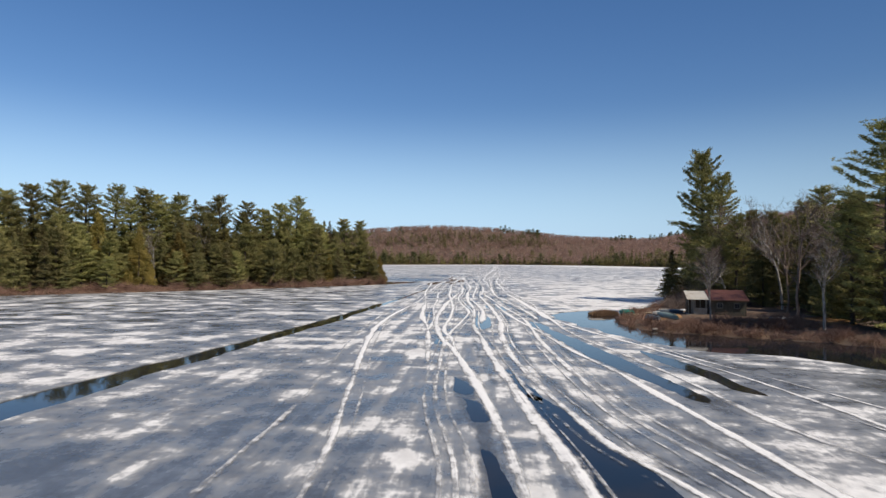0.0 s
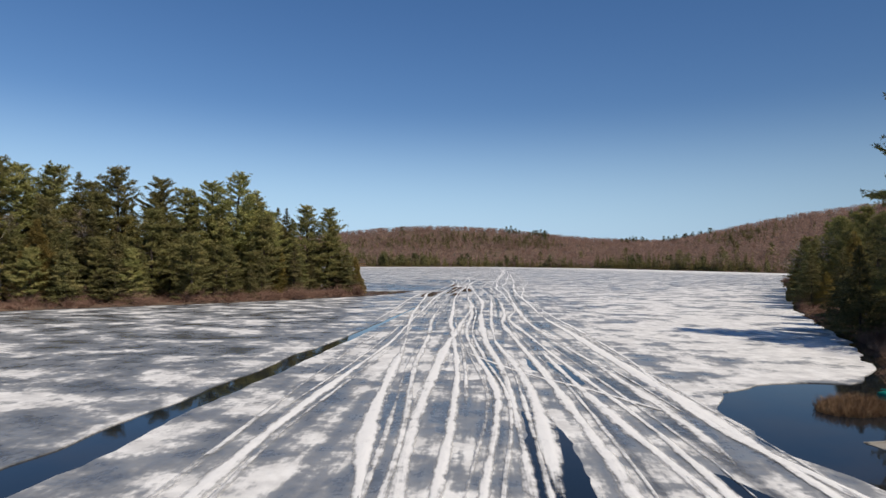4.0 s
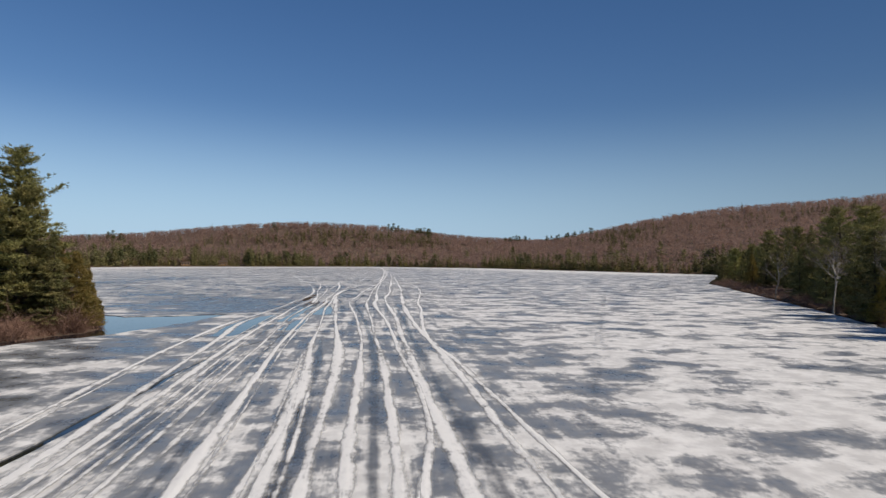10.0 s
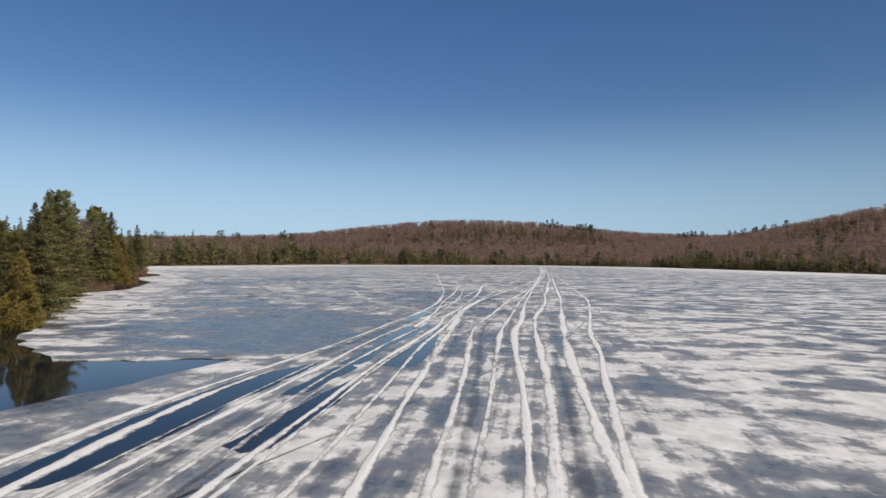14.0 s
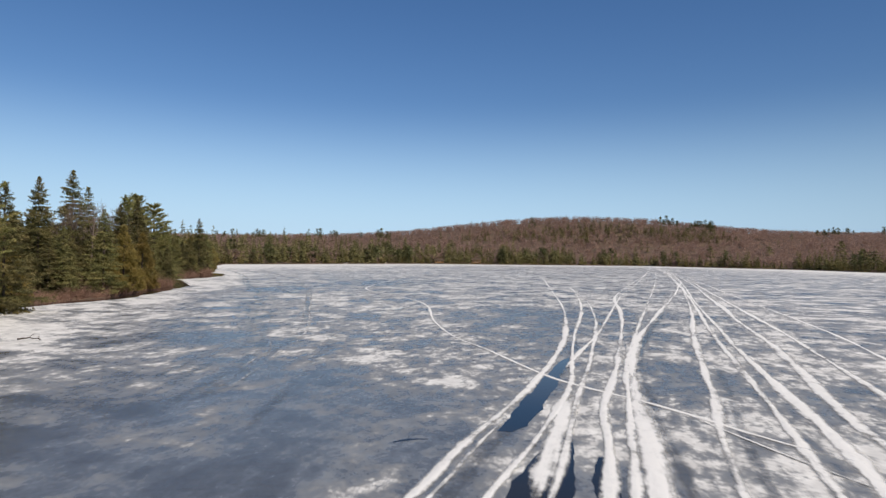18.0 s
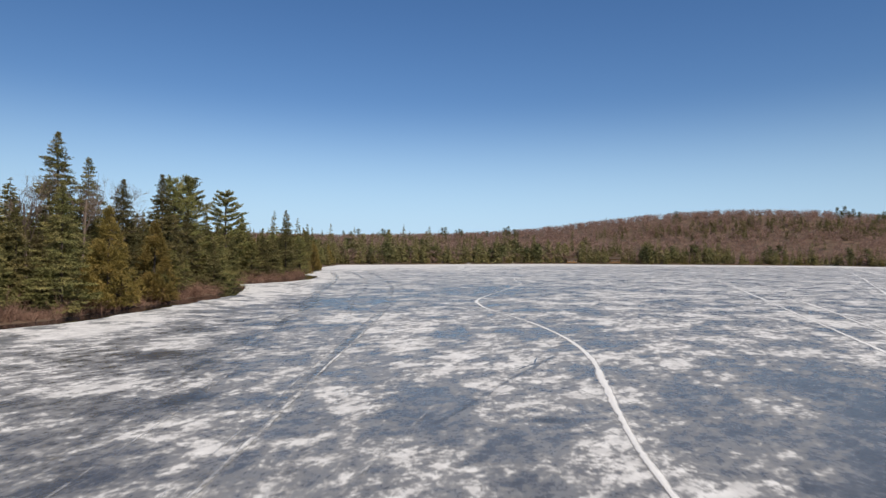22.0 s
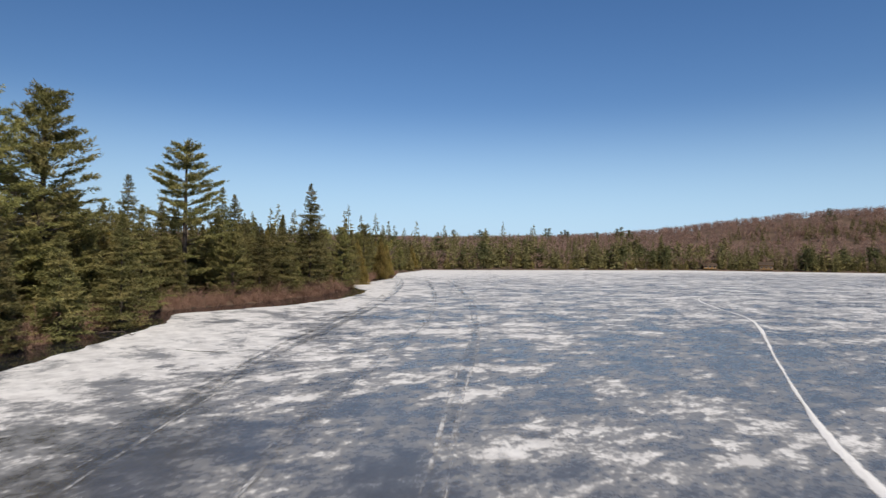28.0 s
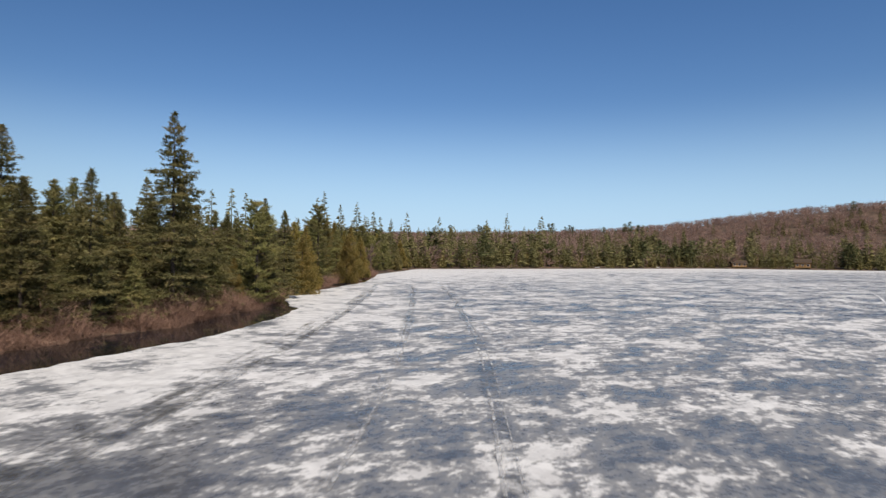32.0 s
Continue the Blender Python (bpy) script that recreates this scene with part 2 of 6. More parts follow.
def needles(name, dark, mid, warm):
    n = Nodes(name)
    col = n.mix(n.island(), dark, mid)
    col = n.mix(n.ramp(n.noise(n.own(), 0.55, 3), 0.42, 0.70), col, warm)
    tree_tone = n.t.nodes.new("ShaderNodeHueSaturation")
    n.link(n.ramp(n.each(), 0.0, 1.0, 0.485, 0.508, False), tree_tone.inputs["Hue"])
    n.link(n.ramp(n.each(), 0.0, 1.0, 0.72, 1.4, False), tree_tone.inputs["Value"])
    n.link(col, tree_tone.inputs["Color"])
    m = n.done(tree_tone.outputs[0], 0.6, spec=0.25)
    thin = n.t.nodes.new("ShaderNodeBsdfTranslucent")       # light that comes through the needles
    both = n.t.nodes.new("ShaderNodeMixShader")
    both.inputs[0].default_value = 0.20
    n.link(tree_tone.outputs[0], thin.inputs["Color"])
    n.link(n.b.outputs[0], both.inputs[1])
    n.link(thin.outputs[0], both.inputs[2])
    n.link(both.outputs[0], n.t.nodes["Material Output"].inputs["Surface"])
    return m


def bark(name, a, b, scale=3.0):
    n = Nodes(name)
    v = n.noise(n.own(6, 6, 1), scale, 5, 0.65)
    n.bump(v, 0.7, 0.03)
    return n.done(n.mix(n.ramp(v, 0.4, 0.62), a, b), 0.9, spec=0.2)


def twigs(name, a, b, vary=0.45, thin=0.0):
    n = Nodes(name)
    col = n.mix(n.island(), a, b)
    tone = n.ramp(n.noise(n.pos(0.22, 0.22, 0.03), 1.0, 3, 0.6), 0.3, 0.7)     # one tree differs from the next
    col = n.mix(n.math("MULTIPLY", tone, vary), col, tuple(1.25 * v for v in b))
    col = n.mix(n.ramp(tone, 0.35, 0.0, 0.0, vary), col, tuple(0.8 * v for v in a))
    m = n.done(col, 0.85, spec=0.2)
    if thin:
        through_it = n.t.nodes.new("ShaderNodeBsdfTranslucent")
        n.link(col, through_it.inputs["Color"])
        blend = n.t.nodes.new("ShaderNodeMixShader")
        blend.inputs[0].default_value = thin
        n.link(n.b.outputs[0], blend.inputs[1])
        n.link(through_it.outputs[0], blend.inputs[2])
        n.link(blend.outputs[0], n.t.nodes["Material Output"].inputs["Surface"])
    return m


def boards(name, a, b, rough=0.85):
    n = Nodes(name)
    v = n.noise(n.own(7, 7, 0.7), 2.0, 5, 0.6)
    n.bump(v, 0.4, 0.01)
    col = n.mix(n.ramp(v, 0.35, 0.65), a, b)
    return n.done(n.mix(n.ramp(n.each(), 0, 1, 0, 0.35), col, a), rough, spec=0.25)


def sheet_metal(name, a, rust, metal):
    n = Nodes(name)
    v = n.noise(n.own(0.6, 2.0, 1), 1.5, 6, 0.65)
    return n.done(n.mix(n.ramp(v, 0.5, 0.72), a, rust), n.ramp(v, 0.3, 0.7, 0.4, 0.8), metal)


def painted(name, a, b, rough=0.45):
    n = Nodes(name)
    return n.done(n.mix(n.ramp(n.noise(n.own(), 3.0, 5, 0.6), 0.42, 0.7), a, b), rough)


M_ICE, M_SNOW, M_WATER, M_GROUND, M_TRAIL = ice_material(), snow_material(), water_material(), ground_material(), trail_material()
M_WET, M_LITTER = wet_material(), litter_material()
M_PINE = needles("pine_needles", (0.134, 0.140, 0.050), (0.322, 0.311, 0.110), (0.382, 0.338, 0.133))
M_SPRUCE = needles("spruce_needles", (0.080, 0.084, 0.033), (0.225, 0.212, 0.080), (0.305, 0.256, 0.106))
M_CEDAR = needles("cedar_sprays", (0.190, 0.158, 0.045), (0.390, 0.315, 0.092), (0.44, 0.340, 0.11))
M_FARGREEN = twigs("far_needles", (0.105, 0.102, 0.044), (0.255, 0.228, 0.096), 0.35)
M_FARDARK = twigs("far_dark_needles", (0.058, 0.066, 0.030), (0.135, 0.136, 0.056), 0.3)
M_FARYELLOW = twigs("far_cedar_sprays", (0.135, 0.115, 0.045), (0.300, 0.245, 0.092), 0.35)
M_FARBARE = twigs("far_twigs", (0.350, 0.236, 0.190), (0.400, 0.278, 0.228), 0.15, 0.45)
M_BARK = bark("conifer_bark", (0.055, 0.042, 0.034), (0.15, 0.125, 0.105))
M_BIRCH = bark("birch_bark", (0.24, 0.215, 0.19), (0.50, 0.47, 0.43), 1.2)
M_TWIG = twigs("bare_twigs", (0.13, 0.095, 0.078), (0.26, 0.20, 0.165))
M_SHRUB = twigs("red_brown_shrub", (0.150, 0.080, 0.056), (0.34, 0.215, 0.160))
M_REED = twigs("dead_reed", (0.15, 0.088, 0.048), (0.31, 0.20, 0.115))
M_GREYWOOD = boards("weathered_board", (0.22, 0.20, 0.17), (0.42, 0.40, 0.36))
M_DARKWOOD = boards("brown_board", (0.060, 0.042, 0.030), (0.12, 0.085, 0.060))
M_GREENWOOD = boards("mossy_board", (0.075, 0.072, 0.055), (0.14, 0.13, 0.10))
M_YELLOWWOOD = boards("varnished_board", (0.27, 0.155, 0.065), (0.40, 0.26, 0.12))
M_TIN = sheet_metal("grey_roof_sheet", (0.54, 0.51, 0.45), (0.38, 0.31, 0.24), 0.15)
M_RED = sheet_metal("rusty_red_roof_sheet", (0.115, 0.040, 0.030), (0.17, 0.075, 0.05), 0.1)
M_TEAL = painted("turquoise_plastic", (0.015, 0.36, 0.27), (0.03, 0.45, 0.35))
M_CANOE = painted("green_canoe_paint", (0.36, 0.46, 0.43), (0.48, 0.56, 0.52))
M_NAVY = painted("blue_grey_boat_paint", (0.12, 0.15, 0.18), (0.22, 0.25, 0.27))
M_WHITE = painted("white_paint", (0.70, 0.69, 0.66), (0.80, 0.79, 0.76))
M_GLASS = painted("dark_window_glass", (0.02, 0.022, 0.025), (0.03, 0.032, 0.035), 0.08)
M_LOG = bark("split_log", (0.22, 0.16, 0.10), (0.46, 0.38, 0.27))

# ---- mesh helpers ----
def quad_mesh(name, V, material):
    """A mesh of free quads or triangles, V of shape (n, 4, 3) or (n, 3, 3)."""
    V = np.ascontiguousarray(V, np.float32)
    n, k = V.shape[:2]
    me = bpy.data.meshes.new(name)
    me.vertices.add(k * n)
    me.vertices.foreach_set("co", V.ravel())
    me.loops.add(k * n)
    me.loops.foreach_set("vertex_index", np.arange(k * n, dtype=np.int32))
    me.polygons.add(n)
    me.polygons.foreach_set("loop_start", np.arange(0, k * n, k, dtype=np.int32))
    me.update(calc_edges=True)
    me.materials.append(material)
    return me


def tris(Q):
    return np.concatenate([Q[:, [0, 1, 2]], Q[:, [0, 2, 3]]])


def part(name, bm, material, parent, label=""):
    """Links a bmesh (or a mesh) as one mesh object under a thing or a part."""
    if isinstance(bm, bmesh.types.BMesh):
        me = bpy.data.meshes.new(name)
        bmesh.ops.recalc_face_normals(bm, faces=bm.faces)
        bm.to_mesh(me)
        bm.free()
        me.materials.append(material)
    else:
        me = bm
    ob = new(name, me)
    ob.parent = parent
    return tagged(ob, label)


def thing(name, m, label, category, group=""):
    ob = new(name)
    ob.empty_display_size = 0.3
    ob.matrix_world = m
    return tagged(ob, label, category, group)


def box(x0, x1, y0, y1, z0, z1, bevel=0.0):
    bm = bmesh.new()
    bmesh.ops.create_cube(bm, size=1, matrix=Matrix.Translation(((x0 + x1) / 2, (y0 + y1) / 2, (z0 + z1) / 2)) @ Matrix.Diagonal((x1 - x0, y1 - y0, z1 - z0, 1)))
    if bevel:
        bmesh.ops.bevel(bm, geom=bm.edges[:], offset=bevel, segments=1, affect="EDGES")
    return bm


def unit(a):
    return a / np.maximum(np.linalg.norm(a, axis=-1, keepdims=True), 1e-9)


def tube(points, radii, sides=6):
    """Quads of a tapered tube along points."""
    P = np.array(points, float)
    R = np.array(radii, float)
    T = unit(np.gradient(P, axis=0))
    ref = np.where(np.abs(T[:, 2:3]) > 0.9, np.array([[1.0, 0, 0]]), np.array([[0, 0, 1.0]]))
    A = unit(np.cross(T, ref))
    B = np.cross(T, A)
    a = np.linspace(0, 2 * np.pi, sides + 1)
    ring = P[:, None] + R[:, None, None] * (np.cos(a)[None, :, None] * A[:, None] + np.sin(a)[None, :, None] * B[:, None])
    return np.stack([ring[:-1, :-1], ring[:-1, 1:], ring[1:, 1:], ring[1:, :-1]], 2).reshape(-1, 4, 3)


def blades(rng, P, D, length, width, face=None):
    """One pointed blade at each P along D, as a triangle; its flat side is turned roughly towards face."""
    n = len(P)
    D = unit(D)
    S = unit(np.cross(D, rng.normal(size=(n, 3)) if face is None else face + rng.normal(0, 0.5, (n, 3))))
    L = np.broadcast_to(length, (n,))[:, None]
    W = np.broadcast_to(width, (n,))[:, None]
    return np.stack([P + S * W / 2, P + D * L, P - S * W / 2], 1)


# ---- the plan of the lake ----
LAKE = [(-125, -60), (-118, 30), (-92, 74), (-75, 90), (-58, 105), (-50, 112.5), (-39, 122.5), (-30, 133), (-23.2, 144.5), (-25, 150), (-31, 157), (-38, 165.5),
        (-60, 195.5), (-72, 208), (-73.5, 224), (-88.5, 252), (-103.5, 267.5), (-110.3, 271.8), (-113.8, 286), (-117.2, 292), (-118.4, 297.6), (-122.6, 302.6), (-125.4, 308.2), (-134, 317.4), (-141, 322),
        (-161, 355), (-190, 386), (-225, 440), (-166, 600), (-80, 660), (6, 720), (110, 640), (150, 520), (190, 395), (104, 265), (58, 163), (38, 122), (32, 105),
        (27.5, 92), (23.5, 82), (19, 75), (16.2, 69.5), (13.8, 64), (12.9, 60), (13, 56), (14.6, 52.4), (17.6, 50.8), (21.3, 49), (25, 47.2), (28, 43.5), (32, 36), (46, 0), (52, -60)]
ICE = [(-124, -60), (-117, 30), (-91, 74), (-74, 89), (-57, 104), (-49, 111.3), (-38, 121.3), (-29.3, 131.8), (-21.6, 142), (-19, 148.2), (-17.8, 153), (-16.4, 160.4),
       (-26, 157.8)]
ICE += [(-35.5, 165), (-57.5, 195), (-69.5, 208), (-70.4, 224.6), (-85, 253), (-100.3, 268.2), (-106.6, 272), (-107.8, 285), (-112.2, 296.5), (-116.2, 302), (-121.3, 309.4), (-124.8, 312.6),
       (-130.8, 315.6), (-139, 321.5), (-160, 354.5), (-189, 385.5), (-224, 440), (-165, 599), (-79.5, 659), (6, 719), (109, 639), (149, 520), (188.5, 395), (103, 265.3),
       (57.3, 163.3)]
ICE += [(37.3, 122.4), (31.3, 105.4), (26.6, 92.5), (22.2, 82.5), (19.5, 77), (17, 73.8), (14.2, 73.3), (11.2, 72.6), (8.9, 70.6), (7.3, 66.2), (7.2, 63), (8, 60.6), (8.6, 57.6), (9.5, 54.5), (9.8, 51.4), (11.1, 48.4),
       (12.7, 44.4), (14.3, 42.3), (16.2, 41.4), (19.1, 40.2), (20.8, 38), (22.5, 35), (28, 28), (43, -2), (50, -60)]
LEAD_MIDDLE = [(-20.4, -60, 3.1), (-19.0, 12, 3.0), (-18.2, 24, 2.8), (-17.2, 34, 2.5), (-16, 46, 2.1), (-14.8, 54, 1.9), (-14.2, 62, 1.9), (-13.9, 70, 1.75), (-13.4, 78, 1.5), (-12.6, 88, 1.1),
               (-11.9, 100, 0.65), (-11.6, 110, 0.6), (-11.0, 125, 0.42), (-10.3, 133, 0.30), (-8.6, 139, 0.22), (-6.8, 144, 0.18), (-5, 149, 0.15), (-1.9, 157, 0.10)]


def inside_dist(px, py, poly):
    """Signed distance to the polygon, negative inside."""
    d = np.full(px.shape, 1e9)
    ins = np.zeros(px.shape, bool)
    for (x0, y0), (x1, y1) in zip(poly, poly[1:] + poly[:1]):
        ex, ey = x1 - x0, y1 - y0
        t = np.clip(((px - x0) * ex + (py - y0) * ey) / (ex * ex + ey * ey), 0, 1)
        d = np.minimum(d, np.hypot(px - x0 - t * ex, py - y0 - t * ey))
        ins ^= ((y0 > py) != (y1 > py)) & (px < (x1 - x0) * (py - y0) / (y1 - y0 + 1e-12) + x0)
    return np.where(ins, -d, d)


HILLS = ((-40, 1010, 200, 170, 46), (-230, 1040, 150, 170, 20), (230, 1150, 200, 200, 30), (340, 800, 150, 160, 22), (520, 880, 200, 230, 52), (640, 560, 220, 250, 72), (330, 560, 130, 170, 16), (-420, 900, 220, 220, 20), (-600, 560, 250, 260, 16))


def height(px, py):
    """Height of the land; the lake bed lies below the water."""
    px, py = np.asarray(px, float), np.asarray(py, float)
    d = inside_dist(px, py, LAKE)
    bump = np.sin(px * 0.31 + 1.3 * np.sin(py * 0.17)) * np.sin(py * 0.27 + 0.7) * 0.12
    h = np.clip(d, 0, 6) * 0.11 + 0.025 * np.clip(d - 6, 0, 90) + bump * np.clip(d / 3, 0, 1)
    far = np.clip(d / 70, 0, 1) ** 1.3
    for cx, cy, sx, sy, z in HILLS:
        h = h + far * z * np.exp(-((px - cx) / sx) ** 2 - ((py - cy) / sy) ** 2)
    return np.where(d < 0, np.clip(d * 0.35, -1.2, 0) - 0.02, h)


def at_height(x, y):
    return float(height(np.array([x]), np.array([y]))[0])


def ground():
    xs = np.r_[np.arange(-3400, -320, 70), np.arange(-320, -150, 8), np.arange(-150, 60, 2.0), np.arange(60, 260, 8), np.arange(260, 3400, 70)].astype(float)
    ys = np.r_[np.arange(-1500, -60, 60), np.arange(-60, 20, 6), np.arange(20, 340, 2.0), np.arange(340, 780, 8), np.arange(780, 1500, 20), np.arange(1500, 4200, 70)].astype(float)
    X, Y = np.meshgrid(xs, ys)
    Z = height(X.ravel(), Y.ravel()).reshape(X.shape)
    idx = np.arange(X.size).reshape(X.shape)
    quads = np.stack([idx[:-1, :-1], idx[:-1, 1:], idx[1:, 1:], idx[1:, :-1]], -1).reshape(-1, 4)
    me = bpy.data.meshes.new("ground")
    me.from_pydata(np.stack([X, Y, Z], -1).reshape(-1, 3).tolist(), [], quads.tolist())
    me.materials.append(M_GROUND)
    me.polygons.foreach_set("use_smooth", np.ones(len(quads), bool))
    return tagged(new("ground", me), "brown leaf litter and dead grass on the lake shore", "ground", kind="structure")


ground()


def ragged(poly, step, amount, seed, closed=True):
    """The outline cut into short steps and made uneven."""
    rng = np.random.default_rng(seed)
    out = []
    for (x0, y0), (x1, y1) in zip(poly, poly[1:] + (poly[:1] if closed else [])):
        L = math.hypot(x1 - x0, y1 - y0)
        near = -140 < x0 < 70 and y0 < 340
        n = max(1, int(L / (step if near else step * 8)))
        for k in range(n):
            t = k / n
            x, y = x0 + t * (x1 - x0), y0 + t * (y1 - y0)
            w = noise.noise((x * 0.35, y * 0.35, seed)) * 1.3 + noise.noise((x * 1.1, y * 1.1, seed + 5)) * 0.7 + rng.normal() * 0.12
            out.append((x - (y1 - y0) / L * w * amount, y + (x1 - x0) / L * w * amount))
    return out


def lead_outline():
    left, right = [], []
    pts = LEAD_MIDDLE
    for (x0, y0, w0), (x1, y1, w1) in zip(pts, pts[1:]):
        n = max(1, int((y1 - y0) / 0.7))
        for k in range(n):
            t = k / n
            x, y, w = x0 + t * (x1 - x0), y0 + t * (y1 - y0), w0 + t * (w1 - w0)
            k1 = 0.5 * w * (0.9 + 0.4 * noise.noise((y * 0.3, 1.5, 0)) + 0.15 * noise.noise((y * 1.3, 7.5, 0)))
            k2 = 0.5 * w * (0.9 + 0.4 * noise.noise((y * 0.3, 9.5, 0)) + 0.15 * noise.noise((y * 1.3, 3.5, 0)))
            bend = 0.25 * noise.noise((y * 0.12, 20.5, 0))
            left.append((x + bend - k1, y))
            right.append((x + bend + k2, y))
    return right + [(-1.7, 157.6)] + left[::-1]


def water_and_ice():
    from mathutils import geometry
    me = bpy.data.meshes.new("water")
    me.from_pydata([(x, y, -0.045) for x, y in ((-260, -70), (260, -70), (260, 760), (-260, 760))], [], [(0, 1, 2, 3)])
    me.materials.append(M_WATER)
    tagged(new("water", me), "dark open water between the ice and the shore", "water", kind="structure")
    rim = ragged(ICE, 0.9, 0.45, 3)
    lead = lead_outline()
    gx, gy = np.meshgrid(np.arange(-150, 60, 3.0), np.arange(-58, 345, 3.0))
    fx, fy = np.meshgrid(np.arange(-230, 200, 12.0), np.arange(345, 725, 12.0))
    P = np.stack([np.r_[gx.ravel(), fx.ravel()], np.r_[gy.ravel(), fy.ravel()]], 1)
    ok = (inside_dist(P[:, 0], P[:, 1], rim) < -1.0) & (inside_dist(P[:, 0], P[:, 1], lead) > 0.6)
    P = P[ok]
    verts = [Vector(p) for p in rim + lead] + [Vector(p) for p in P.tolist()]
    nr, nl = len(rim), len(lead)
    edges = [(i, (i + 1) % nr) for i in range(nr)] + [(nr + i, nr + (i + 1) % nl) for i in range(nl)]
    vs, es, fs, *_ = geometry.delaunay_2d_cdt(verts, edges, [], 0, 1e-5)
    V = np.array([(v[0], v[1]) for v in vs])
    F = np.array([list(f) for f in fs])
    C = V[F].mean(1)
    F = F[(inside_dist(C[:, 0], C[:, 1], rim) < 0) & (inside_dist(C[:, 0], C[:, 1], lead) > 0)]
    bm = bmesh.new()
    bv = [bm.verts.new((x, y, 0)) for x, y in V]
    for f in F:
        bm.faces.new([bv[i] for i in f])
    bmesh.ops.delete(bm, geom=[v for v in bm.verts if not v.link_faces], context="VERTS")
    edge = [e for e in bm.edges if len(e.link_faces) == 1]
    low = bmesh.ops.extrude_edge_only(bm, edges=edge)["geom"]
    for v in low:
        if isinstance(v, bmesh.types.BMVert):
            v.co.z = -0.3
    me = bpy.data.meshes.new("ice")
    bm.to_mesh(me)
    bm.free()
    me.materials.append(M_ICE)
    co = np.empty(len(me.vertices) * 3, np.float32)
    me.vertices.foreach_get("co", co)
    x, y = co.reshape(-1, 3)[:, 0], co.reshape(-1, 3)[:, 1]
    shore = -inside_dist(x, y, LAKE)
    lane = np.exp(-((x + 2) / 11.0) ** 2) * np.clip((300 - y) / 60, 0, 1)
    cover = 0.064 * np.clip((x - 6) / 14, 0, 1) * np.clip((225 - y) / 110, 0.05, 1) * np.clip((y - 50) / 25, 0, 1)
    cover += -0.010 * np.exp(-((x + 2) / 8.0) ** 2) * np.clip((150 - y) / 40, 0, 1) * np.clip((y - 50) / 30, 0, 1)
    cover += -0.022 * np.exp(-((x - 1) / 9.0) ** 2) * np.clip((60 - y) / 20, 0, 1)
    cover += -0.026 * np.clip((-x - 13) / 5, 0, 1) * np.clip((165 - y) / 15, 0, 1)
    late = np.clip((y - 165) / 30, 0, 1) * np.clip((-x - 8) / 10, 0, 1)
    cover += late * ((0.045 + 0.022 * np.clip((y - 235) / 35, 0, 1)) * np.exp(-((shore - 6) / 9.5) ** 2) + 0.004) - 0.065 * np.exp(-((x + 9) / 7.0) ** 2 - ((y - 17) / 13.0) ** 2) - 0.05 * np.exp(-((x + 45) / 8.0) ** 2 - ((y - 209) / 9.0) ** 2)
    cover += -0.11 * np.exp(-((x + 23) / 13.0) ** 2 - ((y - 181) / 13.0) ** 2) - 0.04 * np.exp(-((x + 74) / 10.0) ** 2 - ((y - 263) / 9.0) ** 2) - 0.12 * np.exp(-((x + 18) / 9.0) ** 2 - ((y - 222) / 12.0) ** 2) - 0.07 * np.exp(-((x + 62) / 11.0) ** 2 - ((y - 284) / 22.0) ** 2) - 0.075 * np.exp(-((x + 67) / 9.0) ** 2 - ((y - 247) / 12.0) ** 2)
    cover += 0.02 * np.exp(-((x + 46) / 13.0) ** 2 - ((y - 239) / 12.0) ** 2) - 0.045 * np.exp(-((x - 17) / 6.0) ** 2 - ((y - 34) / 8.0) ** 2) - 0.03 * np.exp(-((x + 36) / 7.0) ** 2 - ((y - 236) / 8.0) ** 2) - 0.04 * np.exp(-((x + 18) / 7.0) ** 2 - ((y - 167) / 7.0) ** 2) - 0.035 * np.exp(-((x + 80) / 6.0) ** 2 - ((y - 296) / 5.0) ** 2)
    cover += -0.12 * np.exp(-((x + 36.5) / 6.5) ** 2 - ((y - 200) / 4.5) ** 2) - 0.07 * np.exp(-((x + 20) / 6.0) ** 2 - ((y - 170) / 6.0) ** 2) - 0.16 * np.exp(-((x + 92.6) / 2.6) ** 2 - ((y - 289.5) / 1.8) ** 2) - 0.12 * np.exp(-((x + 90) / 4.0) ** 2 - ((y - 285) / 2.0) ** 2)
    cover += -0.075 * np.exp(-((x + 60.5) / 8.0) ** 2 - ((y - 229.5) / 6.0) ** 2) - 0.03 * np.exp(-((x + 39) / 8.0) ** 2 - ((y - 250) / 12.0) ** 2)
    cover += 0.045 * np.exp(-((x - 16) / 8.0) ** 2 - ((y - 92) / 15.0) ** 2)
    cover += 0.16 * np.exp(-(shore / 55.0) ** 2) * np.clip((y - 360) / 60, 0, 1)
    for nm, val in (("cover", cover), ("lane", lane), ("rotten", np.clip((y - 165) / 40, 0, 1) * np.clip((20 - x) / 25, 0, 1) * np.clip((shore - 6) / 12, 0.25, 1))):
        me.attributes.new(nm, "FLOAT", "POINT").data.foreach_set("value", val.astype(np.float32))
    tagged(new("ice", me), "grey lake ice with patches of melting white snow", "ice", kind="structure")


water_and_ice()

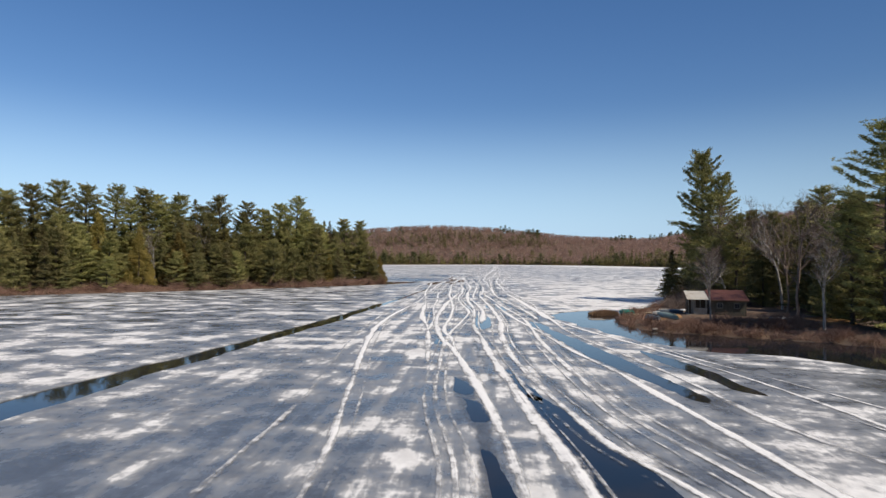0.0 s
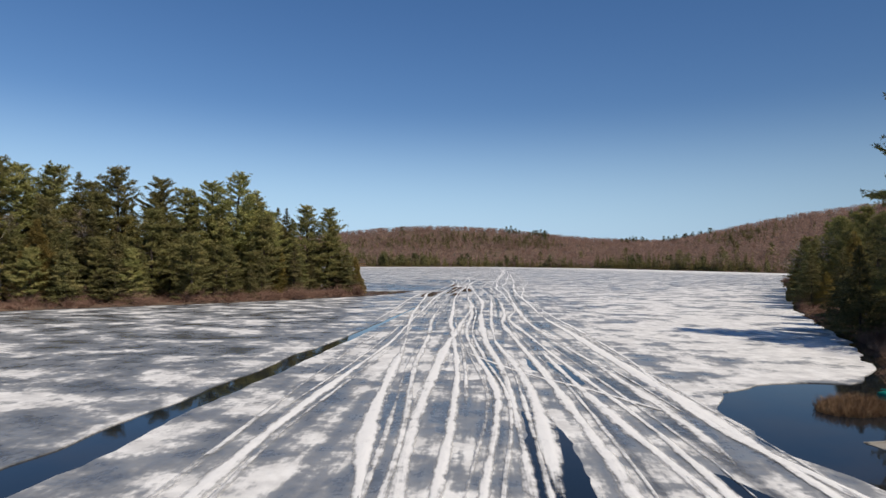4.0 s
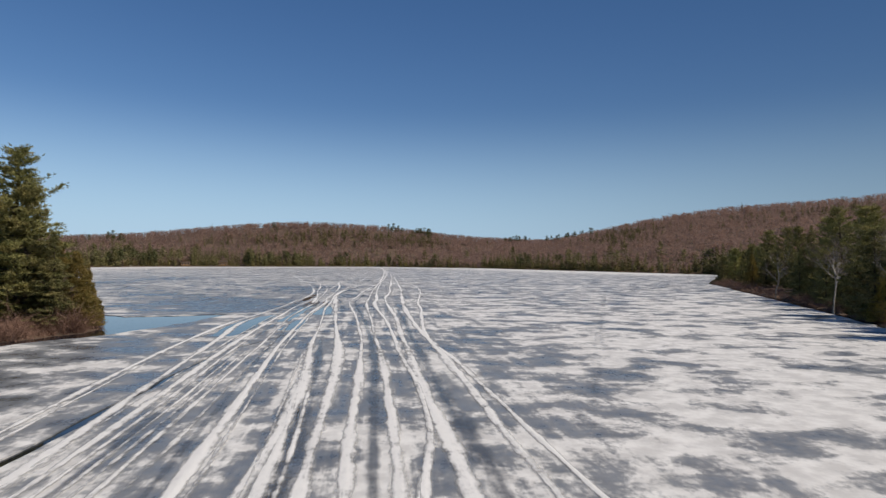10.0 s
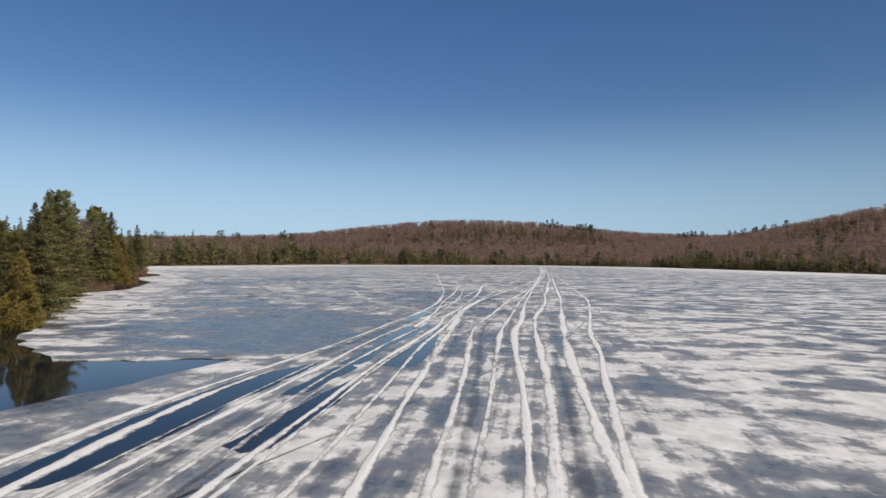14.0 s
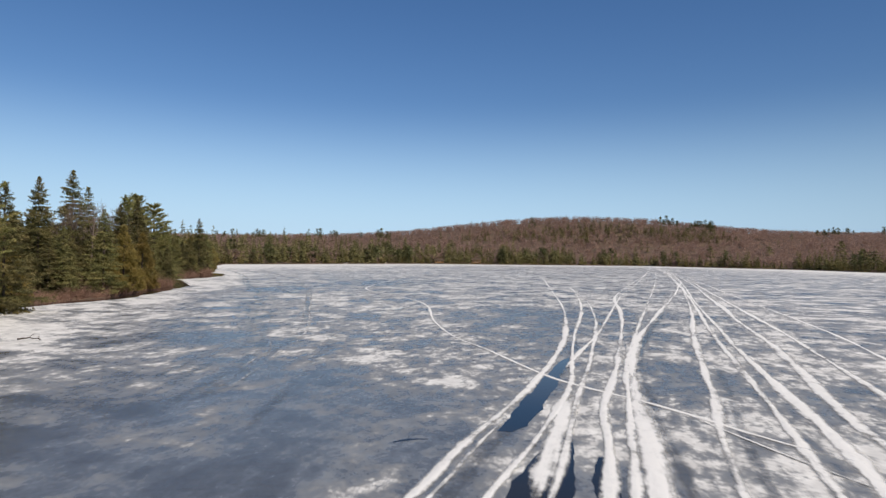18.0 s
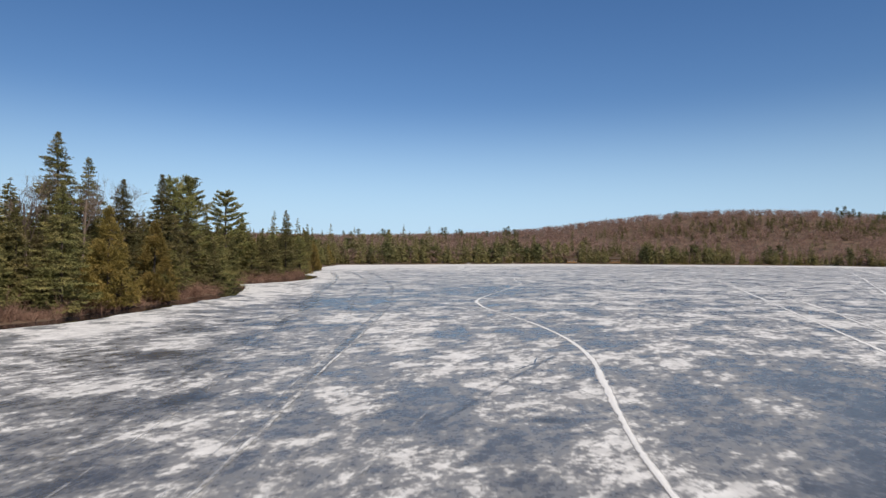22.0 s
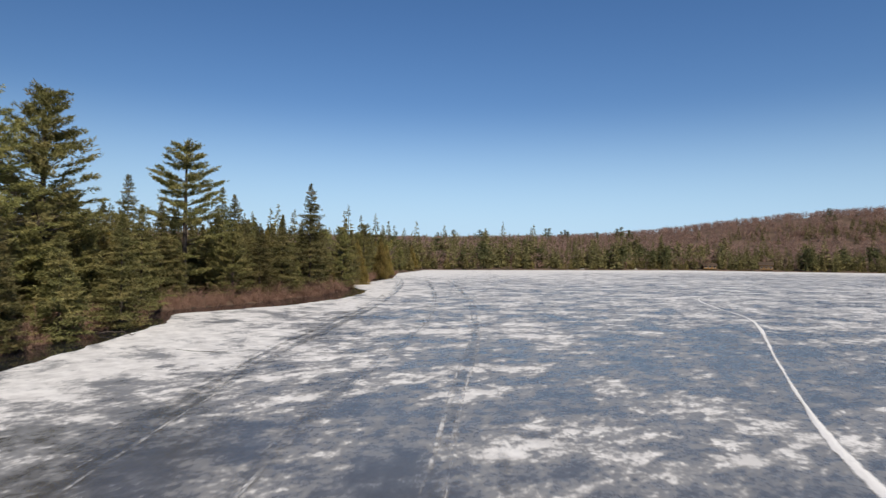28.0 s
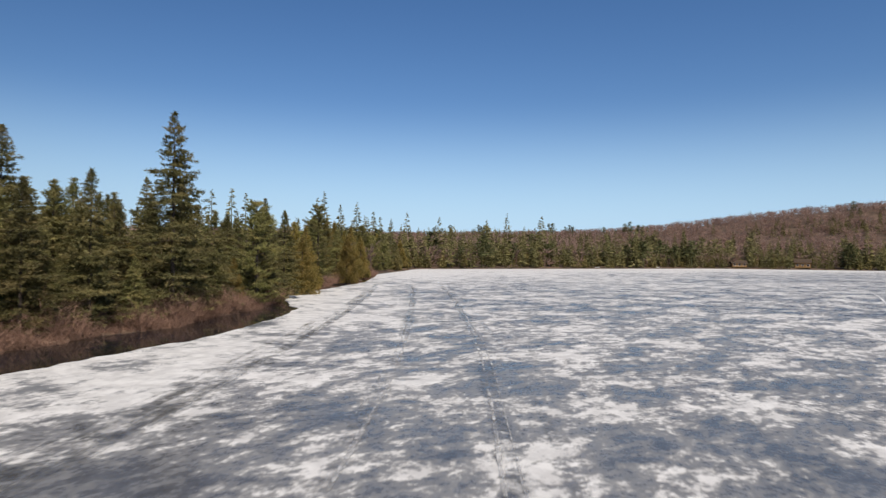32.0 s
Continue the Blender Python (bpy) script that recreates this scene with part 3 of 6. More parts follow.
def smooth(points, step):
    """A curve through the points, in steps of about that length."""
    P = np.array(points, float)
    P = np.vstack([2 * P[0] - P[1], P, 2 * P[-1] - P[-2]])
    out = []
    for a, b, c, d in zip(P, P[1:], P[2:], P[3:]):
        n = max(2, int(np.hypot(*(c - b)) / step))
        t = np.linspace(0, 1, n, endpoint=False)[:, None]
        out.append(0.5 * (2 * b + (c - a) * t + (2 * a - 5 * b + 4 * c - d) * t ** 2 + (3 * b - a - 3 * c + d) * t ** 3))
    return np.vstack(out + [P[-2:-1]])


# ---- meltwater lying in the ruts ----
def puddle(points, label="dark blue meltwater puddle in a snowmobile rut on the ice"):
    rim = [tuple(p) for p in smooth(points + points[:1], 0.6).tolist()][:-1]
    rim = ragged(rim, 0.35, 0.16, len(points) + int(abs(points[0][1])))
    bm = bmesh.new()
    bm.faces.new([bm.verts.new((x, y, 0.006)) for x, y in rim])
    bmesh.ops.triangulate(bm, faces=bm.faces[:])
    me = bpy.data.meshes.new("puddle")
    bmesh.ops.recalc_face_normals(bm, faces=bm.faces)
    bm.to_mesh(me)
    bm.free()
    me.materials.append(M_WATER)
    return tagged(new("puddle", me), label, "puddle", kind="structure")


puddle([(5.3, 12), (5.4, 17.6), (4.7, 21), (3.6, 25.7), (2.3, 28.8), (2.1, 26.5), (2.9, 21.5), (3.3, 17.5), (3.6, 12)])
puddle([(1.4, 35.8), (2, 32.8), (2.9, 28), (2.4, 27.6), (1.6, 31.6)])
puddle([(4.2, 59.8), (5.3, 58.5), (6.1, 53), (6.9, 48.5), (7.7, 44), (8.5, 38.9), (9.3, 33), (9.9, 28.5), (9.2, 28), (8.2, 32.5), (7.3, 36.4), (6.6, 40), (5.9, 46), (5.3, 51), (4.7, 55)])
puddle([(-0.5, 66), (0.6, 65), (0.9, 60), (1.0, 56.5), (0.6, 53), (-0.2, 53), (-0.6, 58)])
puddle([(-1.2, 32.6), (-0.4, 30.8), (-0.1, 28.5), (-0.8, 28.7)])
puddle([(-0.5, 27.7), (0.2, 27), (0.75, 24.6), (0.0, 24)])
puddle([(0.25, 20.9), (0.6, 20.7), (1.15, 17.2), (1.1, 13), (0.6, 13), (0.65, 17.2)])
puddle([(-3.9, 51.4), (-3.0, 51.8), (-2.7, 48), (-2.6, 44), (-3.0, 43.6), (-3.3, 48)])
puddle([(-2.5, 79), (-1.5, 78.6), (-1.3, 73.6), (-1.9, 74.2)])
puddle([(0.4, 79.4), (1.1, 77.6), (1.3, 74.5), (0.5, 75.2)])
puddle([(10.4, 41.9), (11.6, 38.5), (12.3, 35.4), (12.5, 31.5), (12.7, 29.2), (11.8, 30.5), (11.2, 34.5), (10.5, 37.5)])
puddle([(-13.2, 141), (-13.6, 148), (-13.2, 154), (-12.3, 157.5), (-10.9, 159.5), (-11.1, 151), (-11.0, 146.5), (-11.6, 141)])
puddle([(-9.8, 152), (-9.8, 156), (-9.5, 159), (-8.5, 159), (-8.9, 153)])
puddle([(-8.7, 145), (-8.2, 152), (-7.5, 157.5), (-7.1, 152), (-7.1, 145)])
puddle([(-9.8, 160), (-9.5, 166), (-9.8, 173), (-9.0, 184.5), (-7.9, 176), (-8.4, 168), (-8.6, 160)])
puddle([(-7.9, 160), (-7.7, 168.5), (-7.3, 174), (-7.5, 181.5), (-6.2, 174), (-5.4, 165.5), (-5.5, 160)])
puddle([(-11.1, 183), (-11.1, 191), (-10.7, 197), (-10.3, 199.5), (-10.1, 191.5), (-10.2, 184)])
puddle([(1.6, 77.8), (2.6, 76.2), (2.9, 71.6), (2.2, 72.2)])

# ---- snowmobile trails: packed snow left standing ----
def trail(points, width, seed, gaps=0.0, label="white ridge of packed snow left by a snowmobile on the ice", wet=False):
    P = smooth(points, 0.5)
    w = np.hanning(15 if wet else 11)
    pad = len(w) // 2
    P = np.stack([np.convolve(np.pad(P[:, i], pad, "edge"), w / w.sum(), "valid") for i in (0, 1)], 1)
    T = unit(np.gradient(P, axis=0))
    N = np.stack([-T[:, 1], T[:, 0]], 1)
    s = np.cumsum(np.r_[0, np.hypot(*np.diff(P, axis=0).T)])
    nz = lambda f, o: np.array([noise.noise((v * f, o + seed * 3.7, 0.5)) for v in s])
    P = P + N * (0.10 * nz(0.07, 11) + 0.03 * nz(0.3, 12))[:, None]
    half = 0.5 * (0.68 * width + 0.19) * (0.95 + 0.55 * nz(0.06, 0) + 0.4 * nz(0.25, 3))
    strong = (0.30 * nz(0.05, 30) + 0.20 * nz(0.3, 33)) * (1 - 0.65 * min(1, max(0, gaps))) - 0.55 * gaps
    strong -= 0.8 * np.clip(1 - np.minimum(s, s[-1] - s) / (1.2 if wet else 4.0), 0, 1)    # it runs out at both ends
    if not wet:                                              # thinner and greyer where the thaw is furthest
        strong -= 0.20 * np.clip((58 - P[:, 1]) / 30, 0, 1)
    prof = [(-1.0, 0.004, 0.0), (-0.6, 0.016, 0.46), (-0.2, 0.038, 0.95), (0.2, 0.034, 0.95), (0.6, 0.018, 0.46), (1.0, 0.004, 0.0)]
    if wet:
        half = 0.5 * width * (0.9 + 0.5 * nz(0.06, 0) + 0.2 * nz(0.35, 3))
        prof = [(u, 0.003, r) for u, z, r in prof]
    prof = [(u, z + 0.0004 * (int(seed) % 7), r) for u, z, r in prof]
    G = np.stack([np.c_[P + N * (half * u)[:, None], z * (1 + 0.4 * nz(0.6, 15 + u * 3) * (not wet))] for u, z, _ in prof], 1)
    idx = np.arange(len(s) * 6).reshape(-1, 6)
    q = np.stack([idx[:-1, :-1], idx[:-1, 1:], idx[1:, 1:], idx[1:, :-1]], -1).reshape(-1, 4)
    name = "wet_track" if wet else "snow_trail"
    me = bpy.data.meshes.new(name)
    me.from_pydata(G.reshape(-1, 3).tolist(), [], q.tolist())
    me.materials.append(M_WET if wet else M_TRAIL)
    me.polygons.foreach_set("use_smooth", np.ones(len(q), bool))
    me.attributes.new("rim", "FLOAT", "POINT").data.foreach_set("value", np.tile([p[2] for p in prof], len(s)).astype(np.float32))
    me.attributes.new("strength", "FLOAT", "POINT").data.foreach_set("value", np.repeat(strong, 6).astype(np.float32))
    me.attributes.new("along", "FLOAT", "POINT").data.foreach_set("value", np.repeat(s, 6).astype(np.float32))
    me.attributes.new("across", "FLOAT", "POINT").data.foreach_set("value", (half[:, None] * np.array([p[0] for p in prof])).ravel().astype(np.float32))
    me.attributes.new("which", "FLOAT", "POINT").data.foreach_set("value", np.full(len(s) * 6, seed * 7.3, np.float32))
    return tagged(new(name, me), label, "wet track" if wet else "snow trail", "wet tracks in the ice" if wet else "snowmobile trails on the ice", kind="structure")


T1 = [(-13, 98), (-13.4, 115), (-14.0, 128), (-14.3, 147), (-13.1, 160), (-12.3, 168), (-11.9, 177), (-11.8, 182), (-11.4, 187), (-11.2, 194.3), (-11.3, 202.5), (-11.9, 211.7), (-14.3, 232.7), (-18.3, 257.8), (-24.9, 295.9), (-34.6, 347.9), (-50, 385)]
T3 = [(-3.6, 4), (-4.2, 18), (-5.7, 29), (-8.2, 46), (-9.4, 62), (-9.0, 84), (-9.6, 104), (-9.9, 118), (-10.4, 132), (-10.6, 147), (-10.5, 160), (-10.4, 170), (-10.1, 177), (-9.7, 182), (-9.4, 188), (-9.5, 193), (-10, 198.4), (-11.1, 212), (-12.4, 233.7), (-14.6, 255), (-18.9, 286), (-26.4, 323.7), (-36, 355)]
T5 = [(-4.3, 48), (-4.6, 60), (-5.9, 75), (-6.6, 90), (-7.5, 102), (-7.9, 115), (-8.3, 128), (-8.5, 137), (-8.9, 147), (-9.2, 157), (-9.0, 168), (-8.5, 178), (-8.7, 184), (-8.9, 191), (-9, 199), (-9.5, 212.7), (-10.5, 227.4), (-12.7, 247.8), (-15.8, 267.4), (-20, 288)]
T6 = [(-0.9, 36.5), (-1.6, 42), (-2.1, 47), (-3.0, 52), (-3.1, 64), (-3.6, 76), (-4.5, 87), (-5.5, 100), (-6.1, 114), (-6.9, 129), (-7.3, 140), (-7.5, 150), (-7.7, 160), (-7.4, 170), (-7.1, 178), (-7.3, 183), (-7.7, 188), (-7.5, 198), (-7.5, 214), (-8.1, 236), (-9.4, 262), (-7.6, 307), (-0.4, 455), (7, 700)]
T7 = [(-0.1, 4), (-0.3, 18), (-1.9, 29), (-2.4, 47), (-2.0, 56), (-1.4, 68), (-2.6, 80), (-3.7, 92), (-3.7, 110), (-4.3, 124), (-5.0, 136), (-5.4, 147), (-5.9, 157), (-6.4, 167), (-6.5, 180), (-6.7, 190), (-6.9, 200), (-6.2, 218), (-4.9, 246), (-1.2, 329), (2.2, 435), (7.4, 700)]
T9 = [(3.9, 4), (3.1, 18), (1.8, 29), (0.1, 47), (-0.6, 55), (-0.8, 66), (-1.1, 76), (-2.1, 88), (-2.6, 104), (-2.7, 118), (-2.9, 131), (-3.6, 143), (-4.2, 152), (-5.0, 166), (-5.6, 178), (-6.0, 183), (-6.4, 189), (-6.7, 196), (-6.7, 204), (-6.0, 214), (-3.5, 238), (2.4, 299), (7.3, 390), (9, 700)]
T10 = [(0.0, 56), (0.2, 66), (-0.2, 76), (-1.3, 87), (-1.5, 100), (-1.5, 112), (-1.4, 124), (-1.5, 137), (-1.9, 147), (-2.4, 157), (-3.1, 167), (-3.7, 178), (-3.6, 185), (-3.1, 192), (-2.7, 201), (-1.8, 216), (0.3, 244), (3.6, 315), (7, 467), (8, 700)]
T11 = [(7.4, 10), (6.6, 14), (5.9, 17.6), (4.6, 21), (3.8, 25), (2.9, 31), (1.9, 41), (1.7, 50), (1.9, 60), (1.2, 74), (0.3, 86), (-0.5, 99), (-0.2, 105), (0, 112), (0, 121), (-0.3, 137), (-0.6, 148), (-0.9, 160), (-1.3, 172), (-1.4, 180), (-1.1, 188), (-0.7, 202), (-0.1, 221), (1.3, 250), (4.5, 334), (7.5, 469), (8.2, 700)]
T12 = [(9.2, 10), (8.4, 14), (7.6, 18), (6.8, 21.2), (5.7, 26), (4.9, 35.5), (4.5, 44), (4.4, 54), (4.2, 62), (2.8, 76), (1.6, 88), (0.6, 98), (0.25, 104), (0.7, 109), (1.3, 114), (1.4, 122), (1.1, 132), (0.9, 147), (0.6, 157), (0.0, 167), (-0.3, 178), (0.1, 187), (0.2, 199), (0.5, 213), (2.2, 262), (5.4, 335), (8, 480), (8.4, 700)]
T13 = [(5.1, 58.5), (5.5, 64), (4.1, 80), (2.6, 94), (1.9, 103), (1.8, 110), (1.7, 118), (1.6, 127), (1.6, 137), (1.7, 147), (1.8, 157), (1.6, 168), (1.4, 178), (1.4, 186), (1.9, 195), (2.9, 208), (3.5, 228), (5, 263), (8.6, 390), (9, 700)]
T13_START = [(10.6, 10), (9.9, 14), (9.3, 18), (8.8, 22), (8.2, 27), (7.4, 34), (6.5, 39), (5.8, 44), (5.1, 50), (4.35, 55.5), (3.7, 59.5), (2.9, 66), (2.1, 75), (1.5, 84)]
T14 = [(15.2, 12), (14, 16), (12, 20.6), (10.7, 26), (10.2, 32), (9.1, 39.7), (8.2, 44.5), (7.3, 51), (6.7, 64), (5.6, 84), (4.5, 99), (4.0, 110), (3.9, 120), (3.8, 130), (3.4, 147), (3.4, 157), (3.5, 167), (3.8, 178), (4.4, 194), (4.8, 203), (5.6, 218), (6.2, 243), (7.6, 302), (10, 408), (10, 700)]
T15 = [(17.6, 13), (16.3, 18), (14.7, 24), (14.0, 30), (12.2, 39), (10.9, 45), (9.2, 51), (7.7, 58), (6.3, 66), (6.7, 80), (5.8, 97), (5.1, 107), (4.6, 119), (4.3, 129), (3.7, 140), (4.6, 157), (5.5, 167), (6.0, 178), (7.3, 192), (8.7, 207), (9.6, 222), (9.8, 250), (10, 292), (11.4, 392)]


def beside(points, off, y0, y1):
    """The part of a line between two ys, moved sideways."""
    return [(x + off, y) for x, y in points if y0 <= y <= y1]


# dark wet bands of bare ice beside the ridges
for k, (line, off, y0, y1, w) in enumerate(((T13, 0.8, 60, 175, 1.3), (T9, -0.7, 20, 120, 0.9), (T10, 0.75, 95, 205, 1.0), (T7, 0.6, 60, 150, 0.9), (T12, 1.0, 15, 100, 1.1), (T1, 0.9, 150, 215, 1.4), (T9, 0.6, 165, 245, 0.9), (T6, -0.6, 90, 150, 0.8), (T11, 0.7, 15, 90, 1.0), (T3, 0.9, 95, 175, 1.0))):
    trail(beside(line, off, y0, y1), w, 60 + k, 0.25, "dark band of bare wet ice along a snowmobile ridge", True)
trail([(0.6, 8), (0.7, 14), (0.5, 19), (0.2, 23.5), (-0.4, 28), (-1.1, 33)], 1.3, 78, -0.35, "dark wet rut in the ice between snow ridges", True)
trail([(6.4, 112), (9.5, 120), (13.5, 128.6), (20, 145), (28, 163.7), (51, 216), (81, 255)], 2.4, 75, 0.7, "dark band of bare wet ice crossing the snow", True)
BAND_A = [(-24, 181), (-26.5, 188), (-29.7, 195.8), (-34.4, 202.5), (-42.6, 215), (-48.6, 223), (-60, 237.8), (-66.5, 247.8), (-75.1, 258), (-81, 265), (-88, 274.5), (-96.2, 285.5), (-108, 300.5), (-121.5, 316.5), (-132.8, 329), (-150, 348)]
BAND_B = [(-52, 236), (-62, 248.5), (-70.6, 260), (-74.9, 266.5), (-83, 278.5), (-90, 288), (-99, 299.4), (-111.5, 314), (-140, 345.5), (-151, 356)]
BAND_C = [(-23.4, 182), (-30.7, 201.5), (-35.5, 211), (-41.6, 221.3), (-47.3, 231.3), (-55.5, 245.5), (-62, 256), (-69, 266), (-78.5, 280), (-93, 299), (-102, 310), (-122, 333), (-137, 349.5), (-150, 364)]
for k, (line, dx, dy, w, g) in enumerate(((BAND_A, 0, 0, 1.9, 0.46), (BAND_A, -2.6, 2.0, 1.5, 0.5), (BAND_A, -4.6, 3.6, 1.3, 0.68), (BAND_B, 0, 0, 2.2, 0.55), (BAND_C, 0, 0, 1.9, 0.55), (BAND_C, 4.5, -3.4, 1.6, 0.8))):
    trail([(x + dx, y + dy) for x, y in line], w, 75.5 + k, g, "dark band of bare ice along an old snowmobile track", True)
trail([(-32.4, 231.5), (-32, 226), (-31.7, 221.5), (-31.1, 216), (-31.2, 213.5)], 0.9, 88, 0.12, "short dark streak of wet ice", True)
for k, (x, y, a, b) in enumerate(((-27.9, 217.4, 1.3, 0.35), (-39.3, 238, 1.6, -0.5), (-19, 196.2, 0.6, 0.2), (-41, 213, 1.6, 0.6), (-63, 262, 1.4, 0.4))):
    trail([(x - a, y - b), (x - a / 2, y - b), (x, y), (x + a / 2, y + b), (x + a, y + b)], 1.9, 94 + k, -0.35, "small dark melt hollow in the ice", True)
# the ridges themselves
trail(T1, 0.6, 1)
trail(T13_START, 0.9, 71)
trail([(18.8, 18), (17.4, 23), (16.3, 27.2), (15, 32), (13.2, 38), (12, 43), (10.2, 50)], 0.3, 92, 0.2)
trail([(-6.5, 4), (-6.9, 18), (-7.4, 29), (-9.2, 44), (-10.4, 62), (-11.0, 84), (-10.2, 104)], 0.6, 2, 0.6)
trail(T3, 0.7, 3)
trail([(-2.6, 34), (-4.6, 54), (-6.1, 64), (-7.9, 85), (-9.9, 104), (-11.6, 129), (-12.4, 141), (-13.0, 150), (-12.6, 160)], 0.8, 4)
trail(T5, 0.7, 5, 0.35)
trail(T6, 0.7, 6)
trail([(-10.2, 194), (-9.9, 203), (-9.3, 213), (-9.0, 235), (-8.4, 271), (-5.6, 325), (0.3, 482), (7, 700)], 0.45, 16)
trail(T7, 0.6, 7, 0.2)
trail([(2.2, 3), (1.4, 18), (0.3, 29), (-1.4, 40), (-3.0, 48), (-4.4, 62), (-4.7, 82), (-4.5, 92), (-4.2, 106), (-4.0, 118), (-4.5, 128), (-5.2, 138)], 0.9, 8)
for k, (line, w) in enumerate(((T9, 0.95), (T10, 0.8), (T11, 0.8), (T12, 0.8), (T13, 1.05), (T14, 1.0), (T15, 0.6))):
    trail(line, w, 9 + k)
trail([(-5.6, 174), (-6.0, 182), (-6.5, 190), (-6.75, 198)], 1.8, 90, 0.1)
trail([(-8.9, 175), (-9.1, 183), (-9.15, 191)], 1.6, 91, 0.2)
# thin lines of the skis and belts running with them
for k, (line, off, y0, y1, g) in enumerate(((T1, 0.45, 98, 190, 0.5), (T3, 0.55, 4, 150, 0.5), (T3, -0.6, 60, 175, 0.6), (T3, 1.1, 90, 140, 0.55), (T5, -0.5, 48, 140, 0.5), (T5, 0.6, 90, 160, 0.6), (T6, 0.45, 60, 178, 0.5), (T7, -0.45, 4, 140, 0.6), (T7, 0.5, 4, 130, 0.4),
                                           (T9, 0.5, 4, 90, 0.45), (T11, 0.55, 6, 112, 0.4), (T11, -0.7, 6, 60, 0.5), (T12, 0.6, 10, 90, 0.5), (T12, -0.6, 10, 62, 0.4), (T13, 0.6, 62, 90, 0.35), (T14, 0.6, 45, 110, 0.45), (T15, -0.5, 13, 30, 0.4))):
    trail(beside(line, off, y0, y1), 0.3, 30 + k, g, "thin streak of snow thrown up beside a snowmobile ridge")
trail([(-4.4, 84), (-2.4, 79), (0.2, 74), (3.2, 70), (6.8, 64)], 0.75, 17, 0.1)
trail([(26, 217), (29.5, 209), (29.2, 200), (26.5, 189), (23.2, 181), (20, 177.6), (14, 176.2), (5.9, 177.4), (0, 181), (-6, 190)], 0.22, 18, 0.35, "thin curved snowmobile line of white snow on the ice")
trail([(-118, 427), (-100, 410), (-87.5, 402), (-82, 365), (-80, 337), (-73, 320), (-66.5, 307), (-60, 283), (-55.2, 266), (-51.5, 259), (-46.8, 252.8), (-39.6, 245), (-34, 237.5), (-30.5, 231), (-28, 224.5), (-24.3, 215.2), (-19.7, 206), (-16.2, 201.4), (-11.7, 194.6), (-9.5, 192), (-6.1, 189.4), (-3.6, 187), (-1.6, 184.8), (0.6, 183.3)], 0.31, 20, -0.3,
      label="single winding snowmobile line of white snow on the ice")
for k, (line, off, g) in enumerate(((BAND_C, 0.85, 0.76), (BAND_C, -0.85, 0.9), (BAND_B, 0.8, 0.9), (BAND_B, -0.8, 1.05), (BAND_A, 1.35, 1.05), (BAND_A, -1.4, 1.1))):
    trail([(x + off * 0.8, y - off * 0.6) for x, y in line], 0.42, 80 + k, g, "faint broken line of thin snow along an old snowmobile track")
trail([(-24, 192), (-27.5, 200.2), (-33, 219.6)], 0.25, 89, 1.0, "faint broken line of thin snow on the ice")
trail([(-28.8, 192.3), (-29.0, 194), (-29.3, 196.4)], 0.3, 93, 0.7, "faint broken line of thin snow on the ice")


def crack(points, width, label="thin dark crack filled with water across the ice"):
    """A narrow ragged gap in the ice."""
    P = smooth(points, 0.4)
    T = unit(np.gradient(P, axis=0))
    N = np.stack([-T[:, 1], T[:, 0]], 1)
    k = np.array([noise.noise((x * 1.1, y * 1.1, 4.5)) for x, y in P])
    P = P + N * (0.16 * k)[:, None]
    w = width * (0.6 + 0.5 * np.array([noise.noise((x * 0.7, y * 0.7, 8.5)) for x, y in P])) * np.sin(np.linspace(0.05, 3.09, len(P))) ** 0.4
    G = np.stack([np.c_[P - N * w[:, None], 0 * k + 0.005], np.c_[P + N * w[:, None], 0 * k + 0.005]], 1)
    idx = np.arange(len(P) * 2).reshape(-1, 2)
    me = bpy.data.meshes.new("ice_crack")
    me.from_pydata(G.reshape(-1, 3).tolist(), [], np.stack([idx[:-1, 0], idx[:-1, 1], idx[1:, 1], idx[1:, 0]], -1).tolist())
    me.materials.append(M_WATER)
    return tagged(new("ice_crack", me), label, "crack", "cracks in the ice", kind="structure")


crack([(-2.2, 156.5), (1.4, 166), (3, 173), (3.9, 175), (5.3, 181), (7, 190), (12, 211)], 0.07)
crack([(-83.4, 264.7), (-84.8, 263.2), (-87, 262.4)], 0.12)
crack([(-32.9, 229), (-32.4, 227), (-32.5, 225)], 0.10)
for x, y in ((-54.8, 242), (-55.5, 261), (-65.7, 252.7), (-53.7, 234), (-13.6, 181)):
    crack([(x - 0.5, y - 0.4), (x, y), (x + 0.5, y + 0.25)], 0.16, "small dark melt hole in the ice")
# broken rim of the bay's ice
crack([(10.6, 46.5), (12.4, 43.5), (14.5, 41.2), (16.5, 40.0)], 0.06)
crack([(13.2, 38), (15.2, 39.6), (16.4, 38.6), (18.4, 38.2)], 0.07)
crack([(14.5, 35.4), (16.4, 36.2), (18.2, 35.2), (20.4, 34.6)], 0.08)

